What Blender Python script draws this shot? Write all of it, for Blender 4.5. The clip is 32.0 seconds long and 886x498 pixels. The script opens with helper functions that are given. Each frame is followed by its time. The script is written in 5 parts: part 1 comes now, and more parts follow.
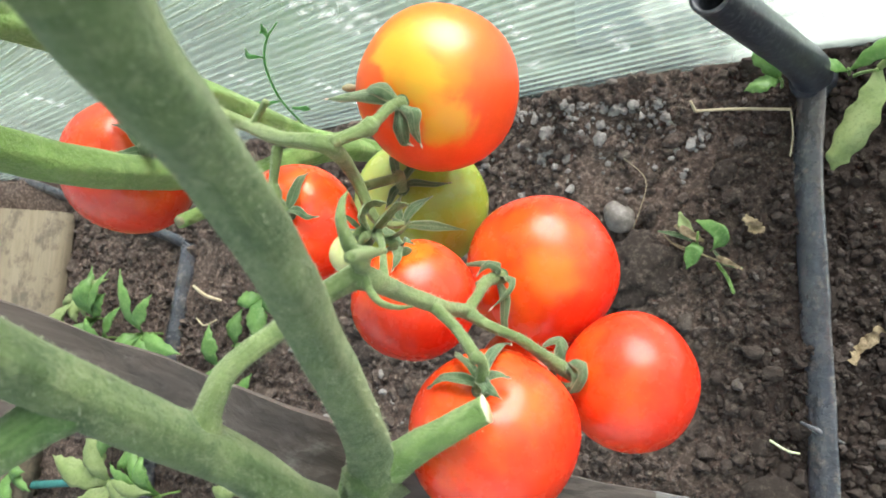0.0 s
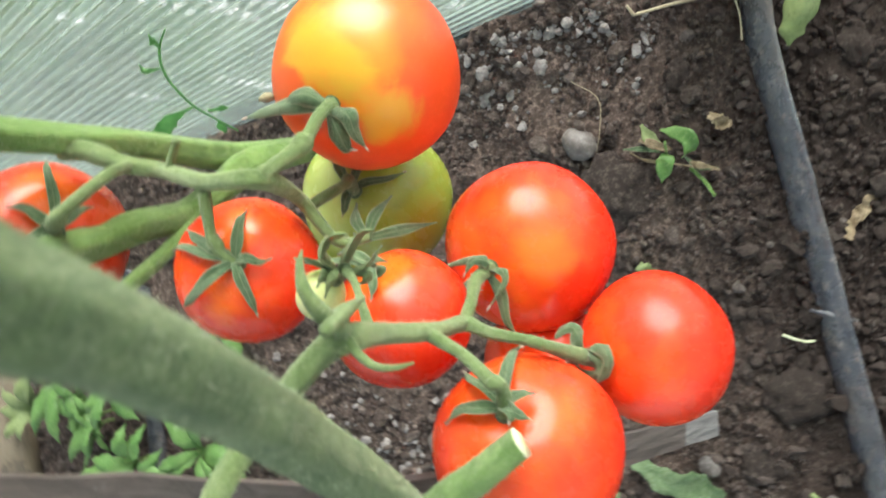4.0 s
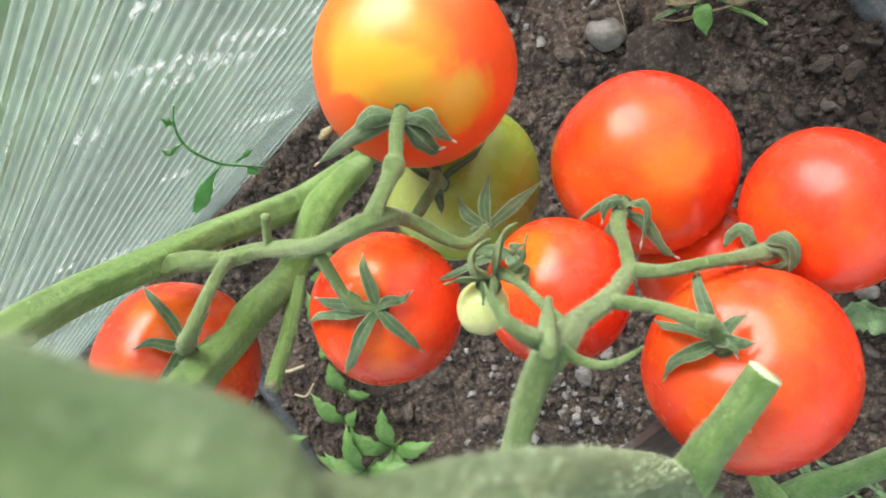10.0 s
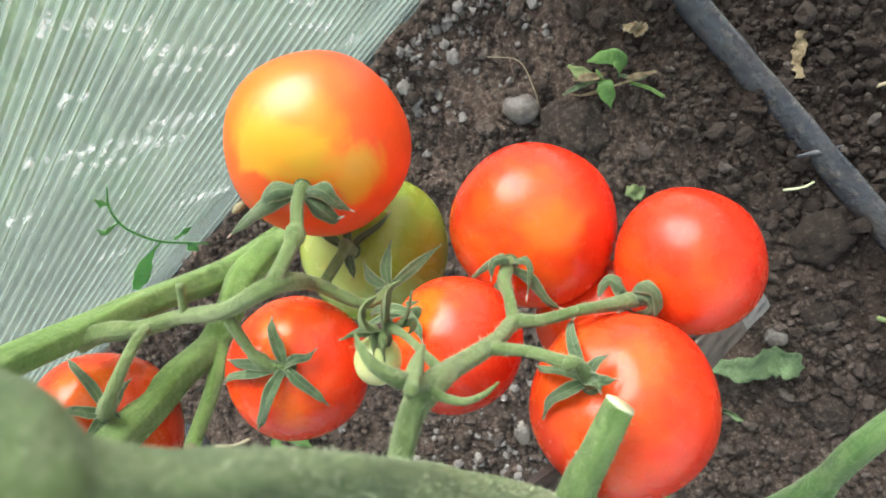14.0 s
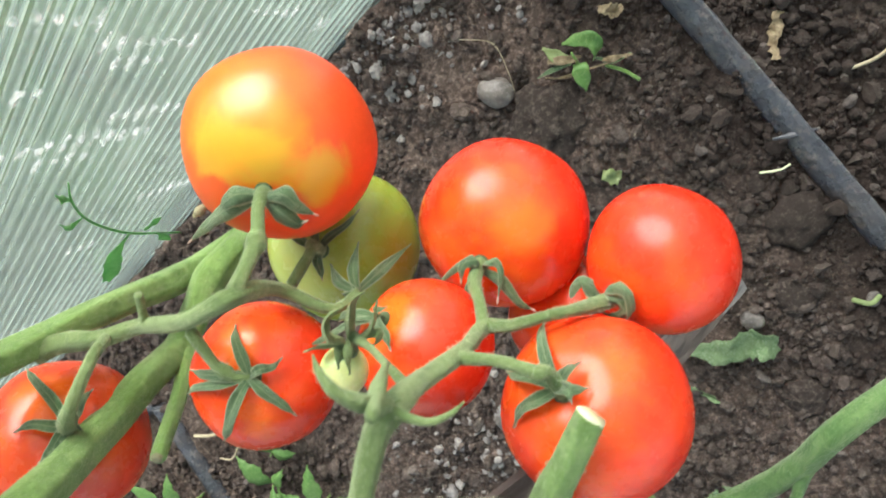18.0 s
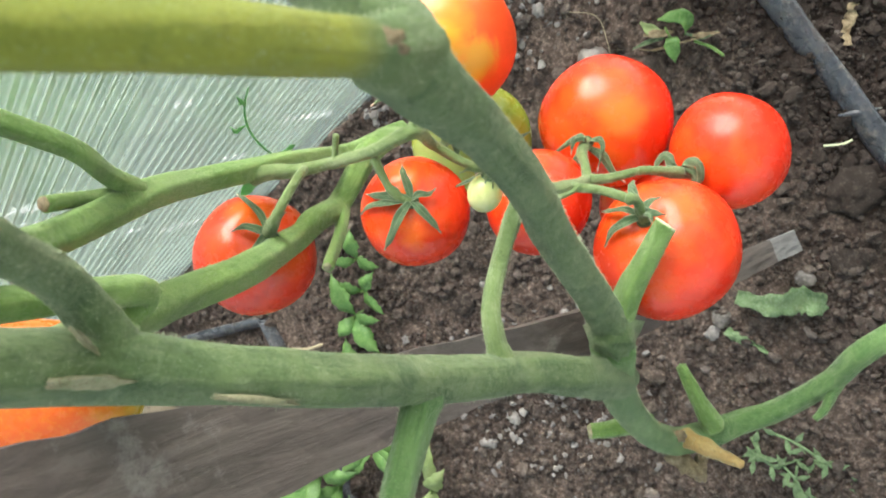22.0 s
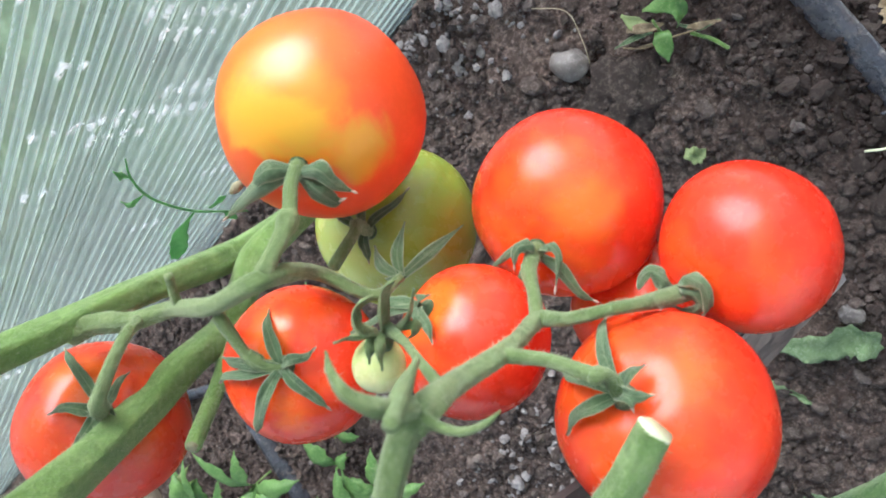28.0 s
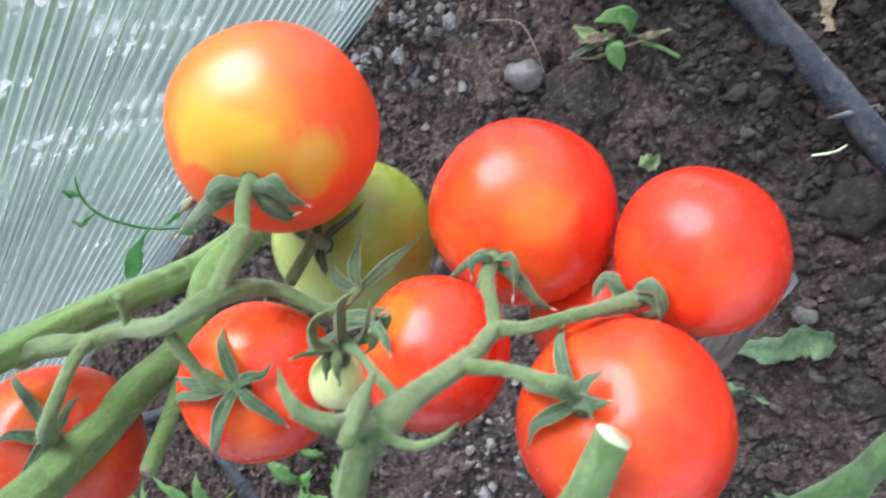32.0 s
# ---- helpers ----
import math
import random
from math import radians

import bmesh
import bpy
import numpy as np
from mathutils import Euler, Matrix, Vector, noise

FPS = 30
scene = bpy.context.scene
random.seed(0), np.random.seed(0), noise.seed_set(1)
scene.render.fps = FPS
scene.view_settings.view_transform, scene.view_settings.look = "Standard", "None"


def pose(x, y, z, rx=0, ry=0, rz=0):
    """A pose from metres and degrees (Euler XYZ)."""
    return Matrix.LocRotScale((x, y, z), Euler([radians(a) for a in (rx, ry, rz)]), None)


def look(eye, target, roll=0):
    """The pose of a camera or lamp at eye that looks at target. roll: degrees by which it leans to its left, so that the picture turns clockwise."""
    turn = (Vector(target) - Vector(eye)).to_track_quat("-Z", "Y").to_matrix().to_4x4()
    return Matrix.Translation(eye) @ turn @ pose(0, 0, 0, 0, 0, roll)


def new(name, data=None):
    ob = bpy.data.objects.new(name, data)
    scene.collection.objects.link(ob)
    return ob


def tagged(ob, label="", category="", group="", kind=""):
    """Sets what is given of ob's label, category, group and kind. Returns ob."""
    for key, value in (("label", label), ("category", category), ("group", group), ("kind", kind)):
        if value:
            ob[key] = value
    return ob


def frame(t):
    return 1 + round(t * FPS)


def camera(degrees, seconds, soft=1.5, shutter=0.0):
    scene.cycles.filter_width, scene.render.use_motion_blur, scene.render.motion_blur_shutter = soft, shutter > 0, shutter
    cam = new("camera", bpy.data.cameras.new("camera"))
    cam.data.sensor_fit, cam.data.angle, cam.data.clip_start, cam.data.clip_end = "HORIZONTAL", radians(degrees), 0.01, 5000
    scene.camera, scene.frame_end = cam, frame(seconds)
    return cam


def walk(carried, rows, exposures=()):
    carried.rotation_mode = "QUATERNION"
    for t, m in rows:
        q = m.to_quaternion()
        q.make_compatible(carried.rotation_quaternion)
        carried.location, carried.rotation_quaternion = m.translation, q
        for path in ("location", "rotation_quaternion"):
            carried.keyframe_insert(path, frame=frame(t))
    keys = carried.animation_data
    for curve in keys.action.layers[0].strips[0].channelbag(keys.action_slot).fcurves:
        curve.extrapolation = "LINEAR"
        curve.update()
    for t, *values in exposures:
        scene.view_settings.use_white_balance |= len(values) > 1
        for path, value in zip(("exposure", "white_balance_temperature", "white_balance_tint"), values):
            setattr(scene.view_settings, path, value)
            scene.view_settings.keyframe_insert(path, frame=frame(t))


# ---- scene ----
cam = camera(62.0, 32.0, 1.6, 0.6)
cam.data.dof.use_dof, cam.data.dof.focus_distance, cam.data.dof.aperture_fstop = True, 0.31, 30.0
PATH = [
    (0.0, 0.1214, 0.0031, 0.5219, 7.05, 27.23, 3.87),
    (0.5, 0.1182, 0.0041, 0.5209, 6.59, 27.26, 3.09),
    (1.0, 0.1203, 0.0048, 0.5199, 6.38, 27.14, 2.80),
    (1.5, 0.1231, -0.0089, 0.5245, 7.27, 25.77, 3.08),
    (1.7, 0.1249, 0.0086, 0.5156, 7.14, 25.36, 1.72),
    (2.0, 0.1305, 0.0140, 0.5050, 5.30, 24.66, 0.80),
    (2.3, 0.1282, -0.0015, 0.5157, 3.16, 24.22, 1.85),
    (2.5, 0.1283, 0.0040, 0.5413, 2.09, 23.15, 1.55),
    (2.7, 0.1257, 0.0137, 0.5554, -0.45, 20.64, 0.57),
    (3.0, 0.1208, 0.0343, 0.5647, -3.78, 16.19, 2.16),
    (3.3, 0.1156, 0.0219, 0.5130, -3.59, 18.65, -0.87),
    (3.5, 0.1141, 0.0131, 0.5177, -2.24, 21.38, -2.80),
    (3.7, 0.1129, 0.0217, 0.5026, -2.48, 23.44, -5.85),
    (4.0, 0.1041, 0.0274, 0.4969, -4.74, 24.37, -11.96),
    (4.2, 0.1043, 0.0307, 0.4906, -6.30, 25.59, -16.53),
    (4.5, 0.1066, 0.0240, 0.4988, -7.07, 26.24, -19.46),
    (6.5, 0.0971, 0.0411, 0.4757, -23.92, 22.27, -44.53),
    (7.0, 0.0974, 0.0453, 0.4803, -23.16, 20.43, -44.34),
    (7.5, 0.0978, 0.0445, 0.4864, -21.29, 20.66, -43.17),
    (8.0, 0.0935, 0.0446, 0.4879, -20.43, 20.70, -39.76),
    (8.5, 0.0925, 0.0458, 0.4883, -19.32, 20.87, -36.94),
    (9.0, 0.0828, 0.0482, 0.4960, -19.19, 21.75, -37.21),
    (9.5, 0.0796, 0.0464, 0.4903, -19.61, 22.24, -37.81),
    (10.0, 0.0791, 0.0495, 0.4916, -19.78, 22.39, -38.11),
    (10.5, 0.0855, 0.0467, 0.4943, -20.00, 21.87, -39.14),
    (11.0, 0.0943, 0.0437, 0.4957, -19.96, 21.30, -39.71),
    (11.5, 0.1006, 0.0463, 0.5001, -17.58, 20.67, -39.96),
    (12.0, 0.1019, 0.0455, 0.4981, -17.16, 19.96, -40.37),
    (12.5, 0.1048, 0.0446, 0.4941, -16.94, 19.82, -39.46),
    (13.0, 0.1025, 0.0427, 0.5039, -15.63, 19.42, -39.61),
    (13.5, 0.1032, 0.0357, 0.5054, -14.68, 19.14, -39.70),
    (15.5, 0.0898, 0.0401, 0.4978, -15.60, 18.37, -37.15),
    (16.0, 0.0939, 0.0416, 0.4993, -15.37, 18.30, -35.82),
    (16.5, 0.0924, 0.0364, 0.4963, -15.24, 18.57, -34.33),
    (17.0, 0.0884, 0.0394, 0.5002, -15.53, 18.17, -35.22),
    (17.5, 0.0952, 0.0376, 0.4993, -16.30, 17.59, -37.86),
    (18.0, 0.1069, 0.0404, 0.4946, -16.95, 17.31, -39.98),
    (18.5, 0.1170, 0.0463, 0.4984, -16.69, 18.06, -39.64),
    (19.0, 0.1145, 0.0443, 0.5045, -17.15, 18.65, -40.69),
    (19.5, 0.1178, 0.0434, 0.5079, -18.30, 19.36, -41.25),
    (20.0, 0.1167, 0.0395, 0.5389, -17.65, 20.75, -38.77),
    (20.5, 0.1069, 0.0269, 0.5549, -16.77, 21.48, -36.96),
    (20.7, 0.1015, 0.0202, 0.5575, -16.49, 21.67, -36.73),
    (21.0, 0.1010, 0.0167, 0.5696, -16.18, 21.88, -36.28),
    (21.5, 0.0966, 0.0045, 0.5857, -15.11, 22.79, -35.27),
    (22.0, 0.0916, 0.0055, 0.5887, -14.04, 23.48, -35.13),
    (22.2, 0.0985, 0.0028, 0.5748, -13.48, 23.30, -36.35),
    (22.5, 0.0995, -0.0086, 0.5289, -12.23, 22.68, -34.78),
    (22.7, 0.0970, -0.0046, 0.5124, -10.81, 22.30, -34.05),
    (23.0, 0.0962, 0.0089, 0.5066, -10.67, 22.34, -34.66),
    (23.3, 0.0926, 0.0122, 0.4944, -10.30, 23.18, -34.45),
    (23.5, 0.0957, 0.0147, 0.4848, -10.60, 23.07, -35.87),
    (24.0, 0.0969, 0.0161, 0.4702, -13.59, 22.45, -38.35),
    (24.5, 0.0925, 0.0154, 0.4691, -15.18, 22.25, -38.44),
    (26.5, 0.1038, 0.0243, 0.4752, -21.04, 22.12, -41.55),
    (27.0, 0.1026, 0.0323, 0.4762, -22.76, 22.07, -42.42),
    (27.5, 0.1062, 0.0363, 0.4731, -20.01, 22.88, -41.96),
    (28.0, 0.1035, 0.0347, 0.4709, -18.78, 23.45, -41.12),
    (28.5, 0.0985, 0.0314, 0.4689, -18.22, 22.67, -40.02),
    (29.0, 0.0941, 0.0343, 0.4689, -16.78, 22.10, -37.04),
    (29.5, 0.0934, 0.0308, 0.4616, -16.19, 20.20, -36.16),
    (30.0, 0.0941, 0.0316, 0.4620, -16.70, 19.07, -37.68),
    (30.5, 0.0944, 0.0334, 0.4599, -17.07, 19.02, -38.66),
    (31.0, 0.0927, 0.0327, 0.4631, -17.80, 19.61, -40.29),
    (31.5, 0.0948, 0.0314, 0.4667, -19.16, 21.81, -41.79),
    (32.0, 0.1044, 0.0336, 0.4693, -18.08, 20.30, -41.61),
]
walk(cam, [(t, pose(x, y, z, rx, ry, rz)) for t, x, y, z, rx, ry, rz in PATH], [(0.0, 1.11, 6160, 13), (4.0, 1.00, 6160, 13), (9.0, 0.85, 6160, 13), (18.0, 0.92, 6160, 13), (22.0, 1.05, 6240, 12), (23.0, 1.14, 6240, 12), (24.0, 1.05, 6240, 12), (27.0, 0.89, 6050, 14), (28.0, 0.86, 5620, 19), (29.0, 0.85, 5540, 20), (32.0, 0.86, 5420, 22)])

# ---- daylight ----
SUN = (0.28, 0.84, 0.46)
world = bpy.data.worlds.new("sky")
scene.world = world
world.use_nodes = True
wn = world.node_tree
sky = wn.nodes.new("ShaderNodeTexSky")
sky.sky_type = "NISHITA"
sky.sun_disc = False
sky.sun_elevation = math.asin(SUN[2])
sky.sun_rotation = math.atan2(SUN[0], SUN[1])
sky.air_density, sky.dust_density, sky.ozone_density = 1.0, 4.0, 1.0
bg = wn.nodes["Background"]
wn.links.new(sky.outputs[0], bg.inputs[0])
bg.inputs[1].default_value = 0.15
sun = new("sun", bpy.data.lights.new("sun", "SUN"))
sun.data.energy, sun.data.angle, sun.data.color = 3.0, radians(44), (1.0, 0.97, 0.93)
sun.matrix_world = look((0, 0, 0), [-c for c in SUN])


# ---- materials ----
def material(name, rough=0.6, **values):
    m = bpy.data.materials.new(name)
    m.use_nodes = True
    b = m.node_tree.nodes["Principled BSDF"]
    b.inputs["Roughness"].default_value = rough
    for key, value in values.items():
        b.inputs[key.replace("_", " ")].default_value = value
    return m, m.node_tree, b


def node(nt, kind, **values):
    n = nt.nodes.new(kind)
    for key, value in values.items():
        n.inputs[key.replace("_", " ")].default_value = value
    return n


def coords(nt):
    return nt.nodes.new("ShaderNodeTexCoord").outputs["Object"]


def noise_of(nt, scale, detail=4.0, rough=0.6, where=None, distortion=0.0):
    n = node(nt, "ShaderNodeTexNoise", Scale=scale, Detail=detail, Roughness=rough, Distortion=distortion)
    nt.links.new(where or coords(nt), n.inputs["Vector"])
    return n.outputs["Fac"]


def ramp(nt, fac, *stops):
    r = nt.nodes.new("ShaderNodeValToRGB")
    e = r.color_ramp.elements
    while len(e) < len(stops):
        e.new(0.5)
    for s, (at, colour) in zip(e, stops):
        s.position, s.color = at, (*colour, 1)
    nt.links.new(fac, r.inputs["Fac"])
    return r.outputs["Color"]


def blend(nt, fac, a, b):
    m = nt.nodes.new("ShaderNodeMix")
    m.data_type = "RGBA"
    for socket, value in ((m.inputs[0], fac), (m.inputs[6], a), (m.inputs[7], b)):
        if isinstance(value, bpy.types.NodeSocket):
            nt.links.new(value, socket)
        else:
            socket.default_value = value if isinstance(value, float) else (*value, 1)
    return m.outputs[2]


def bump(nt, b, height, strength, distance):
    n = node(nt, "ShaderNodeBump", Strength=strength, Distance=distance)
    nt.links.new(height, n.inputs["Height"])
    nt.links.new(n.outputs[0], b.inputs["Normal"])


def two_scale(name, c1, c2, c3, big, small, rough=0.7, relief=0.0005, strength=0.5, **values):
    """A surface that varies at two scales."""
    m, nt, b = material(name, rough, **values)
    low = ramp(nt, noise_of(nt, big), (0.35, c1), (0.65, c2))
    fine = noise_of(nt, small, 6.0, 0.7)
    fac = ramp(nt, fine, (0.5, (0, 0, 0)), (0.72, (1, 1, 1)))
    nt.links.new(blend(nt, fac, low, c3), b.inputs["Base Color"])
    bump(nt, b, fine, strength, relief)
    return m


# ---- building blocks ----
def part(name, bm, mat, parent=None, label="", smooth=True):
    """Links a bmesh, given in the world's metres, as one mesh object under its thing."""
    me = bpy.data.meshes.new(name)
    if parent is not None:
        m, up = parent.matrix_basis.copy(), parent.parent
        while up is not None:
            m, up = up.matrix_basis @ m, up.parent
        bm.transform(m.inverted())
    bm.to_mesh(me)
    bm.free()
    me.materials.append(mat)
    for p in me.polygons:
        p.use_smooth = smooth
    ob = new(name, me)
    if parent is not None:
        ob.parent = parent
    return tagged(ob, label)


def place_empty(name, m, label, category, group=""):
    ob = new(name)
    ob.empty_display_size = 0.01
    ob.matrix_world = m
    bpy.context.view_layer.update()
    return tagged(ob, label, category, group)


def axes_to(axis):
    return Vector(axis).normalized().to_track_quat("Z", "Y").to_matrix().to_4x4()


def spline(points, values, steps):
    """Catmull-Rom through points, with a value (a radius) carried along."""
    p = [Vector(q) for q in points]
    p = [2 * p[0] - p[1], *p, 2 * p[-1] - p[-2]]
    v = [values[0], *values, values[-1]]
    out = []
    for i in range(1, len(p) - 2):
        for s in range(steps + (i == len(p) - 3)):
            t = s / steps
            a, b, c, d = p[i - 1 : i + 3]
            q = 0.5 * (2 * b + (c - a) * t + (2 * a - 5 * b + 4 * c - d) * t * t + (3 * b - a - 3 * c + d) * t**3)
            ease = t * t * (3 - 2 * t)
            out.append((q, v[i] + (v[i + 1] - v[i]) * ease))
    return out


def tube(points, radii, sides=14, steps=6, ridge=0.05, rough=0.06, flat=1.0, tip=0.55, grain=90):
    """A stem: a tapering tube with soft ridges along it and an uneven skin."""
    bm = bmesh.new()
    fibre = bm.verts.layers.float_vector.new("fibre")
    line = spline(points, radii, steps)
    run = 0.0
    ahead = (line[1][0] - line[0][0]).normalized()
    side = ahead.orthogonal().normalized()
    rings = []
    for i, (q, r) in enumerate(line):
        nxt = line[min(i + 1, len(line) - 1)][0] - line[max(i - 1, 0)][0]
        ahead = nxt.normalized()
        side = (side - ahead * side.dot(ahead)).normalized()
        up = ahead.cross(side)
        ring = []
        run += (q - line[max(i - 1, 0)][0]).length
        for k in range(sides):
            a = 2 * math.pi * k / sides
            w = 1 + ridge * math.cos(5 * a + 0.15 * i) + rough * noise.noise((q + side * math.cos(a) * r + up * math.sin(a) * r) * grain)
            ring.append(bm.verts.new(q + (side * math.cos(a) + up * math.sin(a) * flat) * r * w))
            ring[-1][fibre] = (math.cos(a) * .006, math.sin(a) * .006, run * .07 + points[0][0])
        rings.append(ring)
    for a, b in zip(rings, rings[1:]):
        for k in range(sides):
            bm.faces.new((a[k], a[(k + 1) % sides], b[(k + 1) % sides], b[k]))
    for ring, (q, r), sign in ((rings[0], line[0], -1), (rings[-1], line[-1], 1)):
        d = (line[-1][0] - line[-2][0]) if sign > 0 else (line[0][0] - line[1][0])
        hub = bm.verts.new(q + d.normalized() * r * tip)
        for k in range(sides):
            pair = (ring[k], ring[(k + 1) % sides])
            bm.faces.new((*(pair if sign > 0 else pair[::-1]), hub))
    return bm


def box(size, m=Matrix.Identity(4), bevel=0.001):
    bm = bmesh.new()
    bmesh.ops.create_cube(bm, size=1, matrix=m @ Matrix.Diagonal((*size, 1)))
    if bevel:
        bmesh.ops.bevel(bm, geom=bm.edges[:], offset=bevel, segments=2, affect="EDGES")
    return bm


def blade(points, widths, side, thick=0.0006, cup=0.25, cross=4, steps=5, wave=0.0, lobes=0):
    """A leaf or sepal: a curved strip along points with a midrib fold, of real thickness. side: roughly across it."""
    bm = bmesh.new()
    rim = bm.verts.layers.float.new("rim")
    line = spline(points, widths, steps)
    top, bottom = [], []
    for i, (q, w) in enumerate(line):
        ahead = (line[min(i + 1, len(line) - 1)][0] - line[max(i - 1, 0)][0]).normalized()
        s = Vector(side)
        s = (s - ahead * s.dot(ahead)).normalized()
        up = s.cross(ahead)
        u = i / (len(line) - 1)
        w2 = w * (1 + lobes * 0.30 * math.sin(u * 33))
        row, low = [], []
        for k in range(cross + 1):
            x = 2 * k / cross - 1
            h = cup * w2 * abs(x) ** 1.4 + wave * w2 * math.sin(7 * u + 2.2 * x)
            v = q + s * x * w2 + up * h
            row.append(bm.verts.new(v))
            low.append(bm.verts.new(v - up * thick * (1.3 - abs(x))))
            row[-1][rim] = low[-1][rim] = 1.0 if abs(x) > 0.99 else 0.6 if abs(x) < 0.01 else 0.0
        top.append(row)
        bottom.append(low)
    n = len(line)
    for i in range(n - 1):
        for k in range(cross):
            bm.faces.new((top[i][k], top[i][k + 1], top[i + 1][k + 1], top[i + 1][k]))
            bm.faces.new((bottom[i][k + 1], bottom[i][k], bottom[i + 1][k], bottom[i + 1][k + 1]))
        bm.faces.new((top[i][0], top[i + 1][0], bottom[i + 1][0], bottom[i][0]))
        bm.faces.new((top[i + 1][cross], top[i][cross], bottom[i][cross], bottom[i + 1][cross]))
    bm.faces.new([*top[0][::-1], *bottom[0]])
    bm.faces.new([*top[-1], *bottom[-1][::-1]])
    return bm


# ---- surfaces ----
def fruit_material(name, flesh, shoulder, spot, low, high, patch=0.5, matt=0.0):
    """Tomato skin: flesh colour, a paler or greener shoulder towards the stalk end, faint mottling and specks."""
    m, nt, b = material(name, 0.3, Specular_IOR_Level=0.36 + 1.6 * matt, Coat_Weight=0.10, Coat_Roughness=0.16, Subsurface_Weight=0.25, Subsurface_Scale=0.006)
    b.inputs["Subsurface Radius"].default_value = (1.0, 0.25, 0.08)
    where = coords(nt)
    sep = nt.nodes.new("ShaderNodeSeparateXYZ")
    nt.links.new(where, sep.inputs[0])
    big = noise_of(nt, 55, 3, 0.55, where, 0.4)
    shift = node(nt, "ShaderNodeMath")
    shift.operation = "MULTIPLY_ADD"
    nt.links.new(big, shift.inputs[0])
    shift.inputs[1].default_value = 0.030 * patch
    nt.links.new(sep.outputs[2], shift.inputs[2])
    span = node(nt, "ShaderNodeMapRange")
    span.inputs["From Min"].default_value, span.inputs["From Max"].default_value = low, high
    nt.links.new(shift.outputs[0], span.inputs["Value"])
    stops = [(0.0, flesh), (0.5, spot), (1.0, shoulder)]
    base = ramp(nt, span.outputs[0], *stops)
    fine = noise_of(nt, 420, 4, 0.7, where)
    fac = ramp(nt, fine, (0.45, (0, 0, 0)), (0.85, (0.45, 0.45, 0.45)))
    nt.links.new(blend(nt, fac, base, tuple(min(1, c * 1.25 + 0.02) for c in spot)), b.inputs["Base Color"])
    bump(nt, b, noise_of(nt, 160, 3, 0.5, where), 0.06, 0.0006)
    dust = ramp(nt, noise_of(nt, 1500, 3, 0.6, where), (0.68, (0, 0, 0)), (0.76, (0.45, 0.45, 0.45)))
    nt.links.new(blend(nt, dust, b.inputs["Base Color"].links[0].from_socket, (0.92, 0.52, 0.38)), b.inputs["Base Color"])
    rough = ramp(nt, noise_of(nt, 90, 5, 0.6, where), (0.3, (0.22 + matt,) * 3), (0.75, (0.33 + matt,) * 3))
    nt.links.new(rough, b.inputs["Roughness"])
    return m


def patched(base, name, centre, patches):
    """A copy of a skin with ripening patches, or a painted lit side, on it: direction from the fruit's middle, where it
    fades in and is full (cosines), colour.
    """
    m = base.copy()
    m.name = name
    nt = m.node_tree
    b = nt.nodes["Principled BSDF"]
    colour = b.inputs["Base Color"].links[0].from_socket
    off = nt.nodes.new("ShaderNodeVectorMath")
    off.operation = "SUBTRACT"
    nt.links.new(nt.nodes.new("ShaderNodeNewGeometry").outputs["Position"], off.inputs[0])
    off.inputs[1].default_value = centre
    unit = nt.nodes.new("ShaderNodeVectorMath")
    unit.operation = "NORMALIZE"
    nt.links.new(off.outputs[0], unit.inputs[0])
    uneven = noise_of(nt, 48, 4, 0.6, off.outputs[0], 0.5)
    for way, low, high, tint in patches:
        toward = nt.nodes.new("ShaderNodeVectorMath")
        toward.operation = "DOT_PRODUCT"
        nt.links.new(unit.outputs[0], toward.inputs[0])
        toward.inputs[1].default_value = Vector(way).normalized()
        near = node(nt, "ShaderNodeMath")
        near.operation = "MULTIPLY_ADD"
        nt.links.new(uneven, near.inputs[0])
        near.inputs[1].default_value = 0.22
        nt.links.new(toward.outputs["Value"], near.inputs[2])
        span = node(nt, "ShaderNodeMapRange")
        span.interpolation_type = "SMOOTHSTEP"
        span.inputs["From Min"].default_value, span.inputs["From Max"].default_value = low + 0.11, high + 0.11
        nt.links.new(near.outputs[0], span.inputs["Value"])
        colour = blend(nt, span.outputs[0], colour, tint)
    nt.links.new(colour, b.inputs["Base Color"])
    return m


RED = fruit_material("ripe_tomato_skin", (0.67, 0.026, 0.006), (0.77, 0.105, 0.009), (0.73, 0.046, 0.007), 0.022, 0.050, 1.5)
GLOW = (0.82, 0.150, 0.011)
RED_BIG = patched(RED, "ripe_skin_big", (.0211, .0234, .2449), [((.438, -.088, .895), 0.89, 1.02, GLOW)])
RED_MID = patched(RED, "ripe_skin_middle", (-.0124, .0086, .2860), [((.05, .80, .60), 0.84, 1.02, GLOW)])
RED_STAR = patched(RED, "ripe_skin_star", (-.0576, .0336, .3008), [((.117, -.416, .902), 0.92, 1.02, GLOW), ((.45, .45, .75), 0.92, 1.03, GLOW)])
# Darker copy of the ripe skin: the shade on this fruit is painted in.
RED_BACK = patched(fruit_material("shaded_tomato_skin", (0.52, 0.026, 0.010), (0.62, 0.085, 0.012), (0.56, 0.040, 0.011), 0.022, 0.050, 1.5), "ripe_skin_back", (-.1356, .0581, .3134), [((.76, .50, .41), 0.86, 1.04, GLOW)])
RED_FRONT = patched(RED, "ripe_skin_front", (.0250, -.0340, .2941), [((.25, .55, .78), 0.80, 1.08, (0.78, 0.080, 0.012))])
